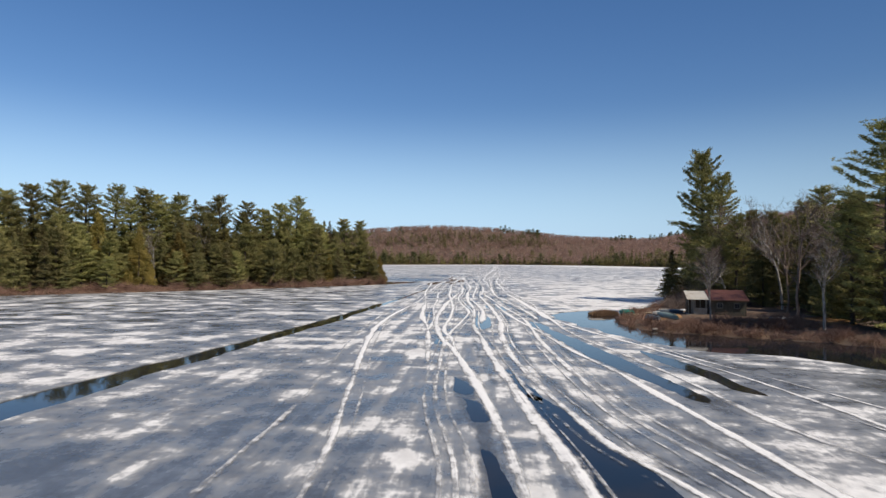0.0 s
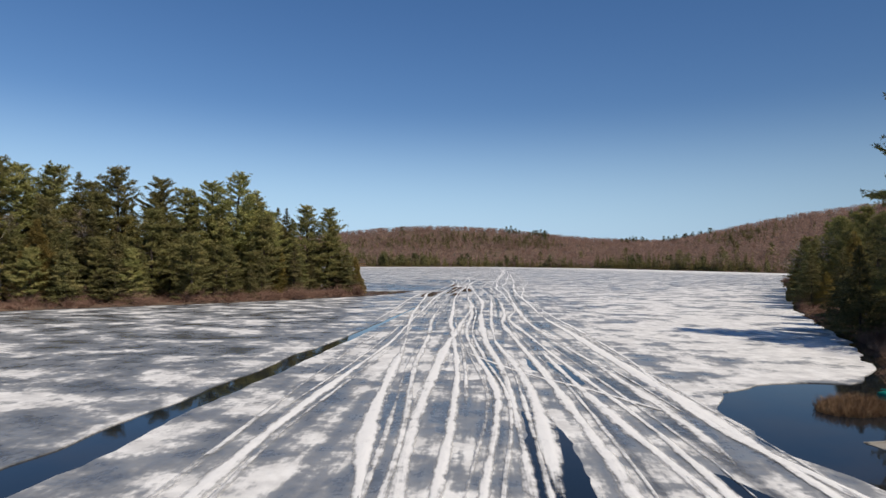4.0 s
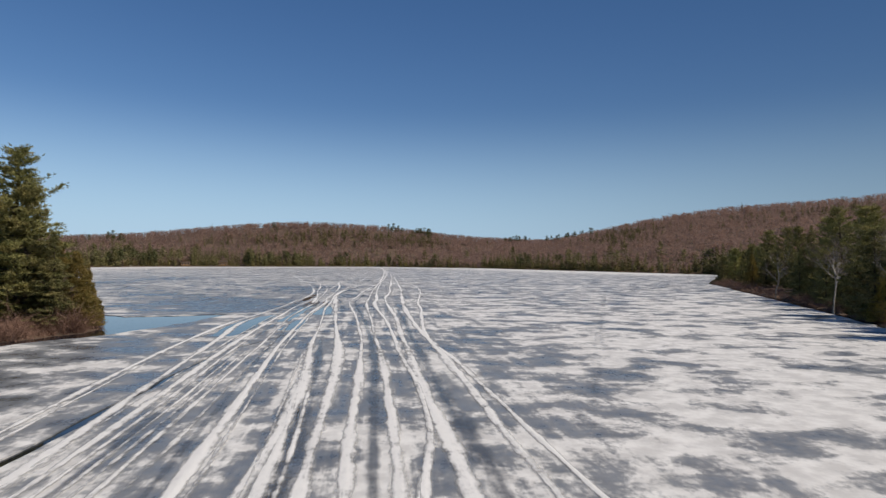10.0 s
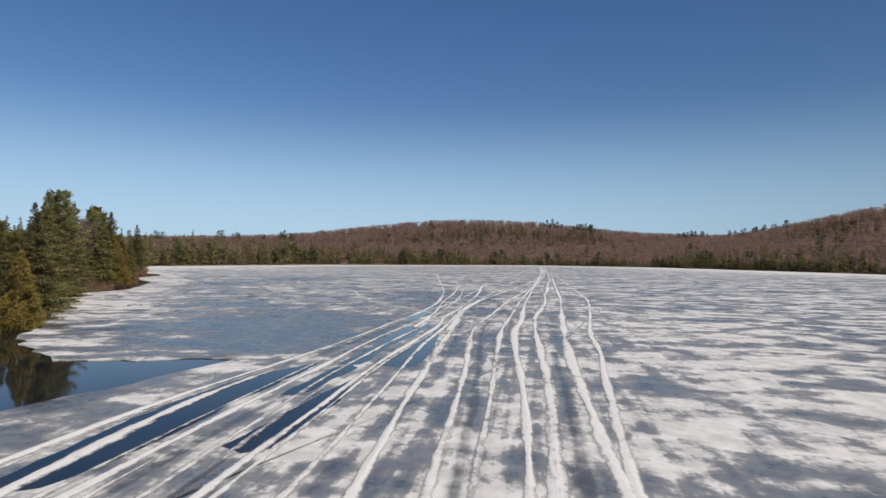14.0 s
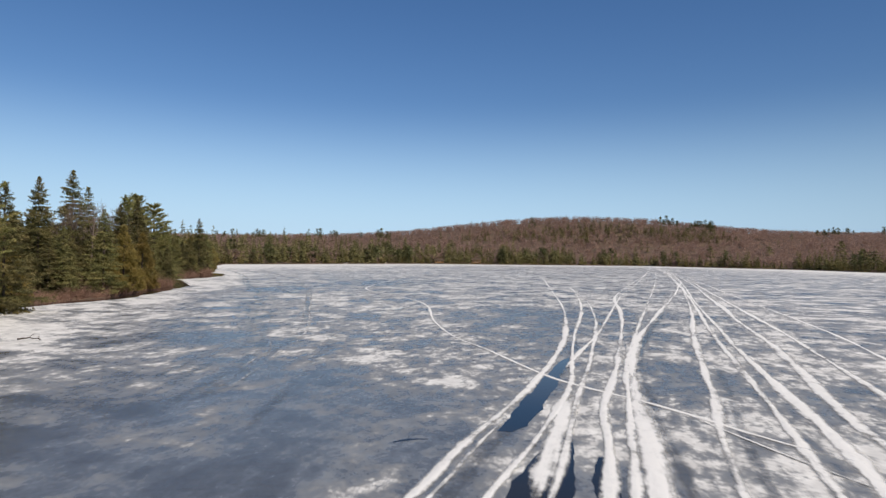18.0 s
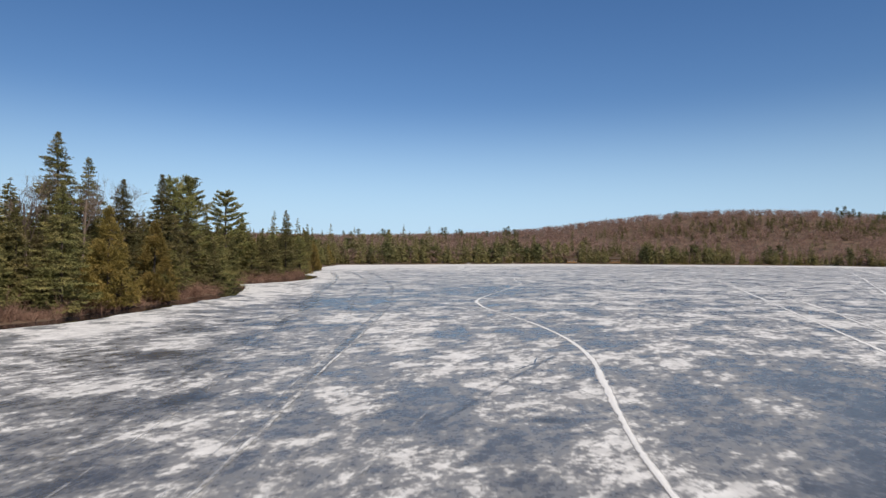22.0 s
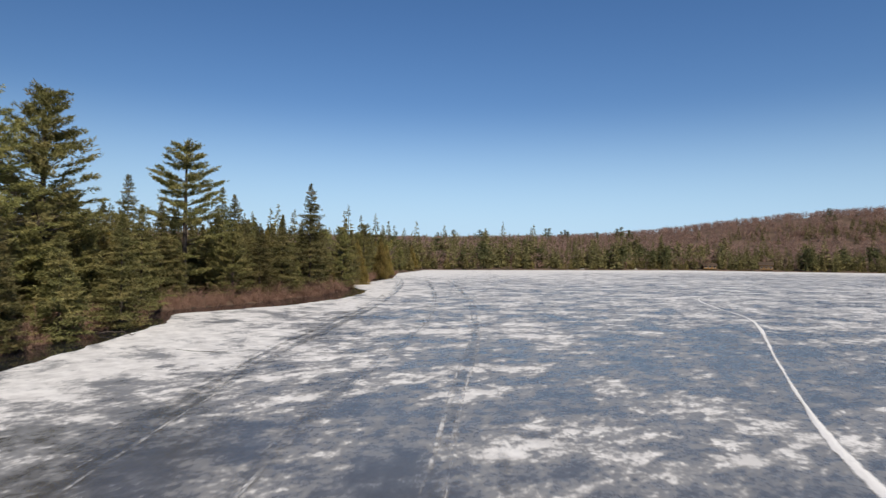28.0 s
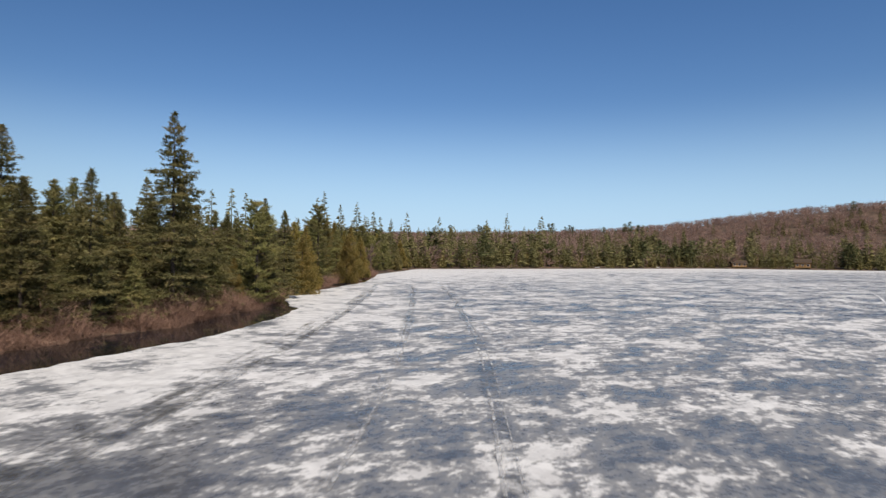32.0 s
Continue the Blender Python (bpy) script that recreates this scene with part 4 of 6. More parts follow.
# ---- trees ----
def pine_parts(seed, H, base=0.28, spread=0.19, ragged_top=0.5, full=1.0, dome=0.0, gap=1.0):
    """White pine: layers of level branches that carry flat cushions of needles, with gaps between; returns quads of wood and blades of needles."""
    rng = np.random.default_rng(seed)
    lean = rng.normal(0, 0.012, 2) * H
    zz = np.linspace(-0.3, H * 0.985, 9)
    axis = lambda z: np.array([lean[0] * (z / H) ** 2, lean[1] * (z / H) ** 2, z])
    wood = [tube([axis(z) for z in zz], 0.016 * H * (1 - zz / H) ** 0.8 + 0.025, 8)]
    C, O, W = [], [], []
    z = base * H
    while z < H * 0.975:
        u = (z - base * H) / (H * (1 - base))
        cone = (0.62 + 1.35 * u) if u < 0.28 else (1.0 * (1 - (u - 0.28) / 0.73) ** 0.85)
        prof = cone * (1 - dome) + dome * (0.6 + 0.4 * u) * max(0.05, 1 - u ** 3.2) ** 0.6
        big = rng.uniform(0.72, 1.18)                         # whole layers stand out or fall short
        turn = rng.uniform(0, 2 * np.pi)
        count = rng.integers(5, 8)
        for k in range(count):
            a = turn + 2 * np.pi * k / count + rng.normal(0, 0.3)
            L = H * spread * prof * big * rng.uniform(0.55, 1.0 + ragged_top * 0.5) + 0.3
            el = radians(rng.uniform(-8, 20) + 62 * max(0, u - 0.5))
            o = np.array([math.cos(a) * math.cos(el), math.sin(a) * math.cos(el), math.sin(el)])
            side = np.array([-math.sin(a), math.cos(a), 0])
            p0 = axis(min(H * 0.96, z + rng.uniform(-0.34, 0.34) * (1.1 - u)))
            curve = lambda t: p0 + np.outer(t, o * L) + np.outer(t * t, [0, 0, 0.24 * L])
            ts = np.linspace(0, 1, 4)
            wood.append(tube(curve(ts), 0.012 * L * (1.15 - ts) + 0.008, 3))
            m = int(3 + L * 2.6 * full)                       # cushions along the branch
            t = rng.uniform(0.20, 1.0, m) ** 0.7
            t[0] = 1.0
            lat = rng.normal(0, 0.24, m) * L * t * (1.25 - 0.75 * t)
            c = curve(t) + side * lat[:, None]
            d = unit(o * 0.8 + side * (np.sign(lat) * rng.uniform(0.2, 0.8, m))[:, None] + np.array([0, 0, 0.25]))
            q = rng.uniform(-0.42, 0.36, (m, 9))
            P = c[:, None] + d[:, None] * q[..., None] + rng.normal(0, 1, (m, 9, 3)) * [0.15, 0.15, 0.055]
            C.append(P.reshape(-1, 3)), O.append(np.repeat(d, 9, 0))
        z += gap * rng.uniform(0.78, 1.30) * (H / 19) ** 0.5 * (1.0 if u < 0.55 else 0.74)
    C.append(axis(H * 0.97)[None] + rng.normal(0, 0.10, (14, 3)) * [1, 1, 2.4])
    O.append(np.tile([[0, 0, 1.0]], (14, 1)))
    for k in range(12):      # dead snags under the crown
        a, zt = rng.uniform(0, 2 * np.pi), rng.uniform(0.03, max(0.10, base)) * H
        wood.append(tube([axis(zt), axis(zt) + np.array([math.cos(a), math.sin(a), rng.uniform(-0.2, 0.2)]) * rng.uniform(0.5, 1.9)], [0.03, 0.006], 3))
    C, O = np.vstack(C), np.vstack(O)
    k = 5
    P, D = np.repeat(C, k, 0), np.repeat(O, k, 0) * 0.9 + rng.normal(0, 0.62, (len(C) * k, 3))
    out = unit(P * [1, 1, 0]) * 1.0 + np.array([0, 0, 0.5])
    return np.vstack(wood), blades(rng, P, D, rng.uniform(0.18, 0.38, len(P)), rng.uniform(0.05, 0.095, len(P)), out)


def spruce_parts(seed, H, spread=0.145, base=0.05, droop=13, thin=0.0):
    """Spruce or fir: a pointed cone of drooping boughs, layer over layer."""
    rng = np.random.default_rng(seed)
    zz = np.linspace(-0.3, H * 0.99, 8)
    wood = [tube([(0, 0, z) for z in zz], 0.011 * H * (1 - zz / H) + 0.015, 7)]
    C, O, S = [], [], []
    z = base * H
    while z < H * 0.985:
        u = z / H
        R = H * spread * 1.22 * (1 - u) ** 0.92 * min(1.0, 0.75 + 3.5 * (u - base)) * rng.uniform(0.76, 1.16) + 0.03
        for k in range(rng.integers(8, 11)):
            a = rng.uniform(0, 2 * np.pi)
            if rng.random() < thin * (1 - u):
                wood.append(tube([(0, 0, z), (math.cos(a) * R * 0.8, math.sin(a) * R * 0.8, z - 0.15 * R)], [0.016, 0.004], 3))
                continue
            L = R * rng.uniform(0.62, 1.20)
            el = radians(-droop + 48 * max(0, u - 0.72) / 0.28 + rng.uniform(-6, 6))
            o = np.array([math.cos(a) * math.cos(el), math.sin(a) * math.cos(el), math.sin(el)])
            zb = min(H * 0.985, z + rng.uniform(-0.13, 0.13))
            n = max(7, int(L * 12))
            t = rng.uniform(0.08, 1.0, n) ** 0.72
            side = np.array([-math.sin(a), math.cos(a), 0])
            lat = rng.normal(0, 0.24, n) * L * (1.1 - 0.75 * t)
            c = np.array([0, 0, zb]) + np.outer(L * t, o) + np.outer(lat, side) + np.outer(0.12 * L * t ** 3, [0, 0, 1.0])
            C.append(c + rng.normal(0, 1, (n, 3)) * [0.05, 0.05, 0.05])
            O.append(unit(o * 0.9 + np.outer(np.sign(lat) * 0.45, side) + np.array([0, 0, 0.05])))
            S.append(np.full(n, 0.42 + 0.58 * min(1, L / 1.25)))
        z += rng.uniform(0.34, 0.60) * (H / 14) ** 0.5 * (1.15 - 0.65 * u)
    C.append(np.array([[0, 0, H * f] for f in (0.985, 0.97, 0.955, 0.94)]))
    O.append(np.tile([[0, 0, 1.0]], (4, 1))), S.append(np.full(4, 0.5))
    C, O, S = np.vstack(C), np.vstack(O), np.concatenate(S)
    k = 5
    P, D, S = np.repeat(C, k, 0), np.repeat(O, k, 0) * 0.9 + rng.normal(0, 0.7, (len(C) * k, 3)), np.repeat(S, k)
    out = unit(P * [1, 1, 0]) * 0.85 + np.array([0, 0, 0.6])
    return np.vstack(wood), blades(rng, P, D, S * rng.uniform(0.17, 0.38, len(P)), S * rng.uniform(0.055, 0.10, len(P)), out)


def cedar_parts(seed, H):
    """White cedar: a broad cone from the ground up, of uneven lobes of upswept sprays."""
    rng = np.random.default_rng(seed)
    zz = np.linspace(-0.3, H * 0.95, 6)
    wood = [tube([(0.1 * math.sin(z), 0, z) for z in zz], 0.013 * H * (1 - zz / H) + 0.03, 6)]
    C, O, N = [], [], []
    for i in range(190):
        u = 1 - rng.uniform(0.0, 0.97) ** 0.62 if i else 0.97
        a = rng.uniform(0, 2 * np.pi)
        R = H * 0.255 * (1 - u) ** 0.95 * min(1, 0.80 + 1.6 * u)
        r = R * rng.uniform(0.55, 1.08)
        c = np.array([math.cos(a) * r, math.sin(a) * r, u * H * 0.95 + 0.02 * H])
        size = H * rng.uniform(0.026, 0.055) * (1.1 - 0.5 * u)
        n = int(75 * (size / 0.6) ** 2) + 14
        d = unit(rng.normal(0, 1, (n, 3)))
        C.append(c + d * (size * rng.uniform(0.5, 1.05, n))[:, None] * [1, 1, 1.5])
        lift = np.array([math.cos(a), math.sin(a), 0.0])
        O.append(unit(d * 0.5 + lift * 0.45 + np.array([0, 0, 0.6])))
        N.append(unit(d * 0.8 + lift * 0.7 + np.array([0, 0, 0.5])))
    for k in range(9):       # bare lower limbs that hang over the bank
        a = rng.uniform(0, 2 * np.pi)
        e = np.array([math.cos(a), math.sin(a), 0]) * H * rng.uniform(0.14, 0.25)
        wood.append(tube([(0, 0, 0.16 * H), e * 0.6 + [0, 0, 0.10 * H], e + [0, 0, rng.uniform(0.02, 0.07) * H]], [0.04, 0.025, 0.008], 4))
    C, O, N = np.vstack(C), np.vstack(O), np.vstack(N)
    C[:, 2] = np.clip(C[:, 2], 0.15, None)
    k = 5
    P, D = np.repeat(C, k, 0), np.repeat(O, k, 0) + rng.normal(0, 0.5, (len(C) * k, 3))
    return np.vstack(wood), blades(rng, P, D, rng.uniform(0.13, 0.27, len(P)), rng.uniform(0.05, 0.09, len(P)), np.repeat(N, k, 0))


def bare_parts(seed, H, spread=0.26, crowd=1.0):
    """Leafless birch or maple: limbs in quads, twigs in quads."""
    rng = np.random.default_rng(seed)
    limbs, tw = [], []

    def grow(p, d, L, r, depth):
        pts, q = [p], p.copy()
        dd = d.copy()
        for i in range(4):
            dd = unit(dd + rng.normal(0, 0.11, 3) + np.array([0, 0, 0.05]))
            q = q + dd * L / 4
            pts.append(q)
        limbs.append(tube(pts, np.linspace(r, r * 0.45, 5), 6 if depth == 0 else 4 if depth == 1 else 3))
        if depth < 3:
            for i in range(int((9, 5, 4)[depth] * crowd)):
                t = rng.uniform(0.35 if depth == 0 else 0.2, 1.0)
                j = min(3, int(t * 4))
                b = pts[j] + (pts[j + 1] - pts[j]) * (t * 4 - j)
                side = unit(np.cross(dd, rng.normal(size=3)))
                nd = unit(dd * 0.75 + side * rng.uniform(0.5, 0.95) + np.array([0, 0, 0.25]))
                grow(b, nd, L * rng.uniform(0.35, 0.6) * (1.15 - 0.4 * t), r * 0.42 * (1.2 - 0.5 * t), depth + 1)
        else:
            P = np.array(pts)[rng.integers(1, 5, 7)]
            tw.append(blades(rng, P, dd[None] + rng.normal(0, 0.5, (7, 3)), rng.uniform(0.3, 0.8, 7) * H / 10, 0.022))
    grow(np.array([0, 0, -0.2]), np.array([0.03, 0.02, 1.0]), H * 0.72, 0.011 * H + 0.015, 0)
    limbs = np.vstack(limbs)
    tw = np.vstack(tw)
    f = H / max(limbs[..., 2].max(), tw[..., 2].max())
    return limbs * f, tw * f


TREES = {}
for i, (h, b, s) in enumerate(((20, 0.09, 0.20), (19, 0.13, 0.19), (18, 0.18, 0.18), (21, 0.04, 0.24), (16, 0.04, 0.24), (17, 0.10, 0.20), (12, 0.04, 0.25), (10, 0.03, 0.27))):
    w, c = pine_parts(10 + i, h, b, s, full=1.0, dome=(0.45, 0.5, 0.55, 0.3, 0.2, 0.4, 0.1, 0.1)[i])
    TREES["p%d" % i] = (h, quad_mesh("trunk", w, M_BARK), quad_mesh("crown", c, M_PINE))
w, c = pine_parts(27, 22, 0.05, 0.235, 0.5, 1.5, 0.62)       # an old round-headed pine
TREES["p8"] = (22, quad_mesh("trunk", w, M_BARK), quad_mesh("crown", c, M_PINE))
for i, (h, s, thin) in enumerate(((16, 0.225, 0.15), (18, 0.20, 0.22), (13, 0.225, 0.12), (11, 0.21, 0.22), (15, 0.235, 0.06), (9, 0.25, 0.12), (10, 0.22, 0.25), (12, 0.235, 0.10))):
    w, c = spruce_parts(30 + i, h, s, thin=thin)
    TREES["s%d" % i] = (h, quad_mesh("trunk", w, M_BARK), quad_mesh("crown", c, M_SPRUCE))
for i, h in enumerate((10, 8.5, 11)):
    w, c = cedar_parts(50 + i, h)
    TREES["c%d" % i] = (h, quad_mesh("trunk", w, M_BARK), quad_mesh("crown", c, M_CEDAR))
for i, (h, crowd) in enumerate(((13, 1.0), (10, 1.0), (7, 1.2))):
    w, c = bare_parts(60 + i, h, crowd=crowd)
    TREES["d%d" % i] = (h, quad_mesh("trunk", w, M_BIRCH), quad_mesh("crown", c, M_TWIG))
for i in range(2):
    h = (12, 14)[i]
    w, c = bare_parts(70 + i, h)
    TREES["g%d" % i] = (h, quad_mesh("trunk", w, M_TWIG), quad_mesh("crown", c, M_TWIG))
w, c = spruce_parts(41, 17, 0.25, 0.09, 16, 0.5)                # an old spruce, bare below, with ragged layers
TREES["s8"] = (17, quad_mesh("trunk", w, M_BARK), quad_mesh("crown", c, M_SPRUCE))
w, c = pine_parts(29, 18, 0.16, 0.225, 1.0, 1.9, 0.45, 1.5)  # a wind-torn pine with wide gaps between its boughs
TREES["p9"] = (18, quad_mesh("trunk", w, M_BARK), quad_mesh("crown", c, M_PINE))
w, c = pine_parts(33, 18, 0.03, 0.27, 0.5, 1.3, 0.0)         # a full pointed pine with boughs down to the bank
TREES["p10"] = (18, quad_mesh("trunk", w, M_BARK), quad_mesh("crown", c, M_PINE))
KINDS = {"p": ("pine_tree", 9, "tall white pine with layered dark green boughs on the shore", "pine"),
         "s": ("spruce_tree", 8, "narrow dark green spruce with drooping boughs on the shore", "spruce"),
         "c": ("cedar_tree", 3, "dense yellow-green cedar leaning over the water's edge", "cedar"),
         "d": ("birch_tree", 3, "leafless white birch with spreading pale limbs", "birch"),
         "g": ("bare_tree", 2, "leafless grey-brown hardwood tree in early spring", "tree")}
trng = np.random.default_rng(77)


def tree(kind, x, y, top, model=None, width=1.0, label=""):
    """A tree whose top stands at that height over the ice."""
    name, n, text, cat = KINDS[kind]
    if model is None:
        hs = np.array([TREES[kind + str(i)][0] for i in range(n)], float)
        z0 = at_height(x, y)
        pick = np.argsort(np.abs(hs - (top - z0)) + trng.uniform(0, 4, n))
        model = int(pick[0])
    H, trunk, crown = TREES[kind + str(model)]
    z = at_height(x, y)
    f = (top - z) / H
    ob = thing(name, Matrix.LocRotScale((x, y, z), Euler((0, 0, trng.uniform(0, 6.28))), (f * width, f * width, f)), label or text, cat, "trees on the lake shore")
    for nm, me in (("trunk", trunk), ("crown", crown)):
        o = new(nm, me)
        o.parent = ob
    return ob


# the wooded point on the west side
for x, y, h, k, mdl in ((-86, 103, 18.3, "p", 1), (-83, 106, 19.5, "p", 2), (-79, 108, 20.5, "p", 1), (-75.5, 110, 20.2, "p", 0), (-72, 113, 20.2, "p", 3), (-68, 116, 20.2, "p", 0), (-65.5, 117.5, 18.7, "p", 5),
                        (-62.5, 120.5, 19.1, "p", 2), (-60, 122, 18.6, "s", 1), (-56, 125, 19.7, "p", 0), (-52, 129, 18.4, "p", 1), (-49, 131, 17, "p", 2), (-46, 134, 18.5, "p", 1), (-43.5, 137, 20.3, "p", 3),
                        (-38, 141.5, 15.2, "s", 1), (-36.2, 143.5, 13.4, "s", 0), (-34, 145.5, 15.7, "p", 4), (-30.6, 146.5, 15.2, "p", 4), (-58.5, 123, 16.9, "p", 5), (-93, 97, 19, "p", 0), (-99, 93, 20, "p", 1), (-106, 86, 19, "p", 3)):
    tree(k, x, y, h, mdl, 1.18)
tree("c", -27.5, 147.5, 7.5, 2)
tree("c", -25.8, 148.8, 5.5, 1)
tree("d", -63, 112.5, 12.5, 0)
tree("d", -55, 119, 13.5, 1)
# the west shore beyond the inlet
for x, y, h, k, mdl in ((-76.8, 226.5, 12.2, "s", 0), (-77, 220.5, 9.5, "s", 7), (-45, 177, 10.2, "s", None), (-49, 181, 11.6, "s", 1), (-52, 186, 13.3, "s", 1), (-56, 190, 12.5, "s", 0), (-59, 195, 14, "s", 1), (-62, 199, 14.8, "p", 1), (-66, 205, 13, "s", 4), (-84.3, 222.7, 16.5, "s", 0),
                        (-90.2, 232.8, 19, "s", 0), (-92.1, 237.2, 17, "s", 1), (-85.3, 237.3, 14, "s", 0), (-89.7, 245.1, 15.7, "s", 4), (-98, 255, 12.0, "s", 2), (-106.6, 261.4, 18.3, "p", 10), (-103.5, 257.1, 17.2, "p", 3), (-114.3, 270.9, 13.4, "s", 1), (-109, 270, 10, "s", 4), (-99.5, 264.5, 8.5, "s", 4), (-95.4, 259.2, 6.8, "s", 5), (-92.6, 255.4, 7.4, "s", 3), (-104.6, 266.2, 6.6, "s", 5),
                        ):
    tree(k, x, y, h, mdl, 1.12)
for x, y, h, k, mdl in ((-118.5, 278.8, 18.2, "p", 9), (-119.7, 284, 13.8, "s", 1), (-125.9, 289.3, 13.7, "s", 0), (-118.5, 288.5, 9.5, "s", 4), (-119.5, 292.5, 10.5, "s", 2), (-122.3, 299.2, 15.9, "s", 8), (-123.9, 300.6, 11.2, "s", 3), (-132.7, 301.8, 12.1, "s", 1), (-126.6, 305, 8.8, "s", 5), (-116, 275, 11, "s", 4),
                        (-128.6, 310.6, 10.2, "p", 4), (-131, 313, 10.9, "s", 4), (-136, 319, 10.2, "s", 2), (-150, 335, 12.6, "p", 1), (-162, 349, 11, "s", 1)):
    tree(k, x, y, h, mdl, 1.1)
for x, y, h in ((-66, 203, 6), (-40.5, 170.5, 6.5), (-73, 211, 7.5), (-143, 325.5, 9.4), (-147, 330.5, 9.2), (-140.5, 325, 7.5), (-157, 347, 8.5), (-164, 354, 10.4), (-172, 364, 9)):
    tree("c", x, y, h, width=1.1)
tree("c", -79.0, 232.0, 10.3, 0, 1.2), tree("c", -83.2, 239.8, 9.4, 2, 1.25)
tree("g", -92, 240, 15), tree("d", -104, 256, 10.5, 1), tree("g", -88, 234, 15.5), tree("g", -86, 228, 14)
# the east point with the sheds
tree("p", 31.2, 89, 21.4, 8, 0.86)
for x, y, h, k, mdl in ((31.5, 84.5, 17.5, "p", 3), (34, 80, 12.2, "p", 4), (41, 70, 10.5, "p", 0), (38, 76, 13, "p", 3), (33, 63.5, 9.5, "s", 4), (33, 94, 13.5, "s", 4), (36, 100, 13, "s", 4), (39, 108, 11, "p", 4), (36, 72.5, 11.5, "s", 4), (45, 84, 16, "p", 0),
                        (31.0, 50.0, 16.6, "p", 3), (30.5, 53.5, 11, "p", 4), (28, 92.5, 7.5, "s", 5), (29.5, 97.5, 7, "s", 5), (31.5, 50.5, 8, "s", 3)):
    tree(k, x, y, h, mdl, 1.1)
tree("d", 19.8, 55.2, 7.3, 1), tree("g", 28.5, 57.9, 13), tree("p", 32.5, 71, 11.4, 4, 1.1), tree("g", 32.2, 77.5, 14.2), tree("d", 34.2, 75.2, 13.6, 0), tree("d", 31, 66, 12, 1), tree("p", 30.4, 76, 11.4, 3, 1.1), tree("p", 35, 67, 11.8, 0, 1.1), tree("g", 29.5, 62, 11), tree("d", 33.5, 60, 11.5, 1), tree("p", 36, 62, 12.4, 4, 1.1), tree("g", 38, 74, 12.5), tree("s", 30.6, 69.5, 10.2, 4, 1.1), tree("g", 33.5, 78, 12), tree("d", 26.8, 50.8, 8.6, 1)
# the east shore
for x, y, h, k, mdl in ((47, 127, 11, "p", 4), (50, 133, 12.5, "p", 4), (53, 140, 13.5, "s", 4), (57, 147, 13, "p", 3), (60, 152, 14.6, "p", 0), (64, 158, 12.5, "s", 4), (70, 170, 14.5, "p", 4), (74, 179, 15.3, "p", 3), (78, 187, 14.5, "p", 0), (83, 197, 13.7, "s", 0),
                        (88, 207, 13.9, "p", 4), (94, 219, 14.5, "p", 3), (101, 234, 14.9, "p", 0), (107, 246, 12, "s", 4), (112, 257, 12, "p", 4), (118, 270, 11, "s", 0), (55, 136, 15, "p", 0), (68, 160, 16, "p", 3), (80, 180, 16, "p", 0)):
    tree(k, x, y, h, mdl, 1.15)
for x, y, h in ((52, 148, 6), (45, 132, 5.5), (56, 155, 7), (41.5, 122, 5)):
    tree("c", x, y, h, width=1.3)
tree("c", -25.5, 146.2, 6.7, 1, 1.25), tree("c", -27.2, 148.4, 6.2, 2, 1.2), tree("g", -26, 144.6, 5.6)
tree("d", 50.6, 145.6, 10.6, 0, 1.2), tree("d", 49.6, 142.2, 9.6, 1, 1.1), tree("d", 56.4, 160.2, 9.4, 1, 1.1), tree("d", 72.6, 193, 9.0, 0, 1.2), tree("c", 46.4, 139.4, 6.0, 0, 1.1)
for x, y, h, k in ((42.4, 128, 9, "s"), (45.6, 134, 10, "p"), (48.8, 138.4, 10.5, "s"), (52.2, 149.6, 10, "s"), (55.4, 154, 10.5, "p"), (60.2, 163.4, 9.5, "s"), (64.4, 171, 9, "s"), (69.6, 183, 9, "s"), (40.4, 123.6, 8, "s")):
    tree(k, x, y, h, 4, 1.15)
tree("d", 54, 143.5, 12, 0), tree("d", 61, 157, 11, 1), tree("d", 74, 185, 10, 1), tree("d", 67, 172, 11.5, 0)


def fill(poly, count, near, deep, kinds, lo, hi, seed, gap=1.7):
    """Understory between the tall trees, in a band along the shore."""
    rng = np.random.default_rng(seed)
    xs = [p[0] for p in poly]
    ys = [p[1] for p in poly]
    placed, tries = [], 0
    while len(placed) < count and tries < 60:
        tries += 1
        X, Y = rng.uniform(min(xs), max(xs), 400), rng.uniform(min(ys), max(ys), 400)
        d = inside_dist(X, Y, LAKE)
        ok = (d > near) & (d < deep) & (inside_dist(X, Y, poly) < 0)
        for x, y, dd in zip(X[ok], Y[ok], d[ok]):
            if len(placed) < count and all((x - a) ** 2 + (y - b) ** 2 > gap * gap for a, b in placed):
                placed.append((x, y))
                k = kinds[rng.integers(len(kinds))]
                h = rng.uniform(lo, hi) * (0.7 + 0.3 * min(1, (dd - near) / 8))
                tree(k, x, y, h + at_height(x, y), width=rng.uniform(0.95, 1.25))


fill([(-110, 75), (-95, 73), (-22, 142), (-26, 156), (-60, 142), (-110, 105)], 120, 2.5, 17, "ssspppcs", 7, 14, 5)
fill([(-110, 78), (-95, 76), (-30, 140), (-30, 150), (-60, 146), (-112, 108)], 34, 5, 20, "pps", 13, 17, 15, 3.0)
fill([(-38, 162), (-72, 204), (-88, 250), (-112, 292), (-135, 316), (-150, 330), (-150, 300), (-105, 225), (-48, 178)], 150, 2.2, 17, "sssspsscs", 6, 10.6, 6)
fill([(-133, 318), (-141, 320), (-192, 384), (-228, 440), (-250, 440), (-215, 390), (-160, 330)], 60, 2.5, 22, "sscspcg", 7, 13, 7, 2.4)
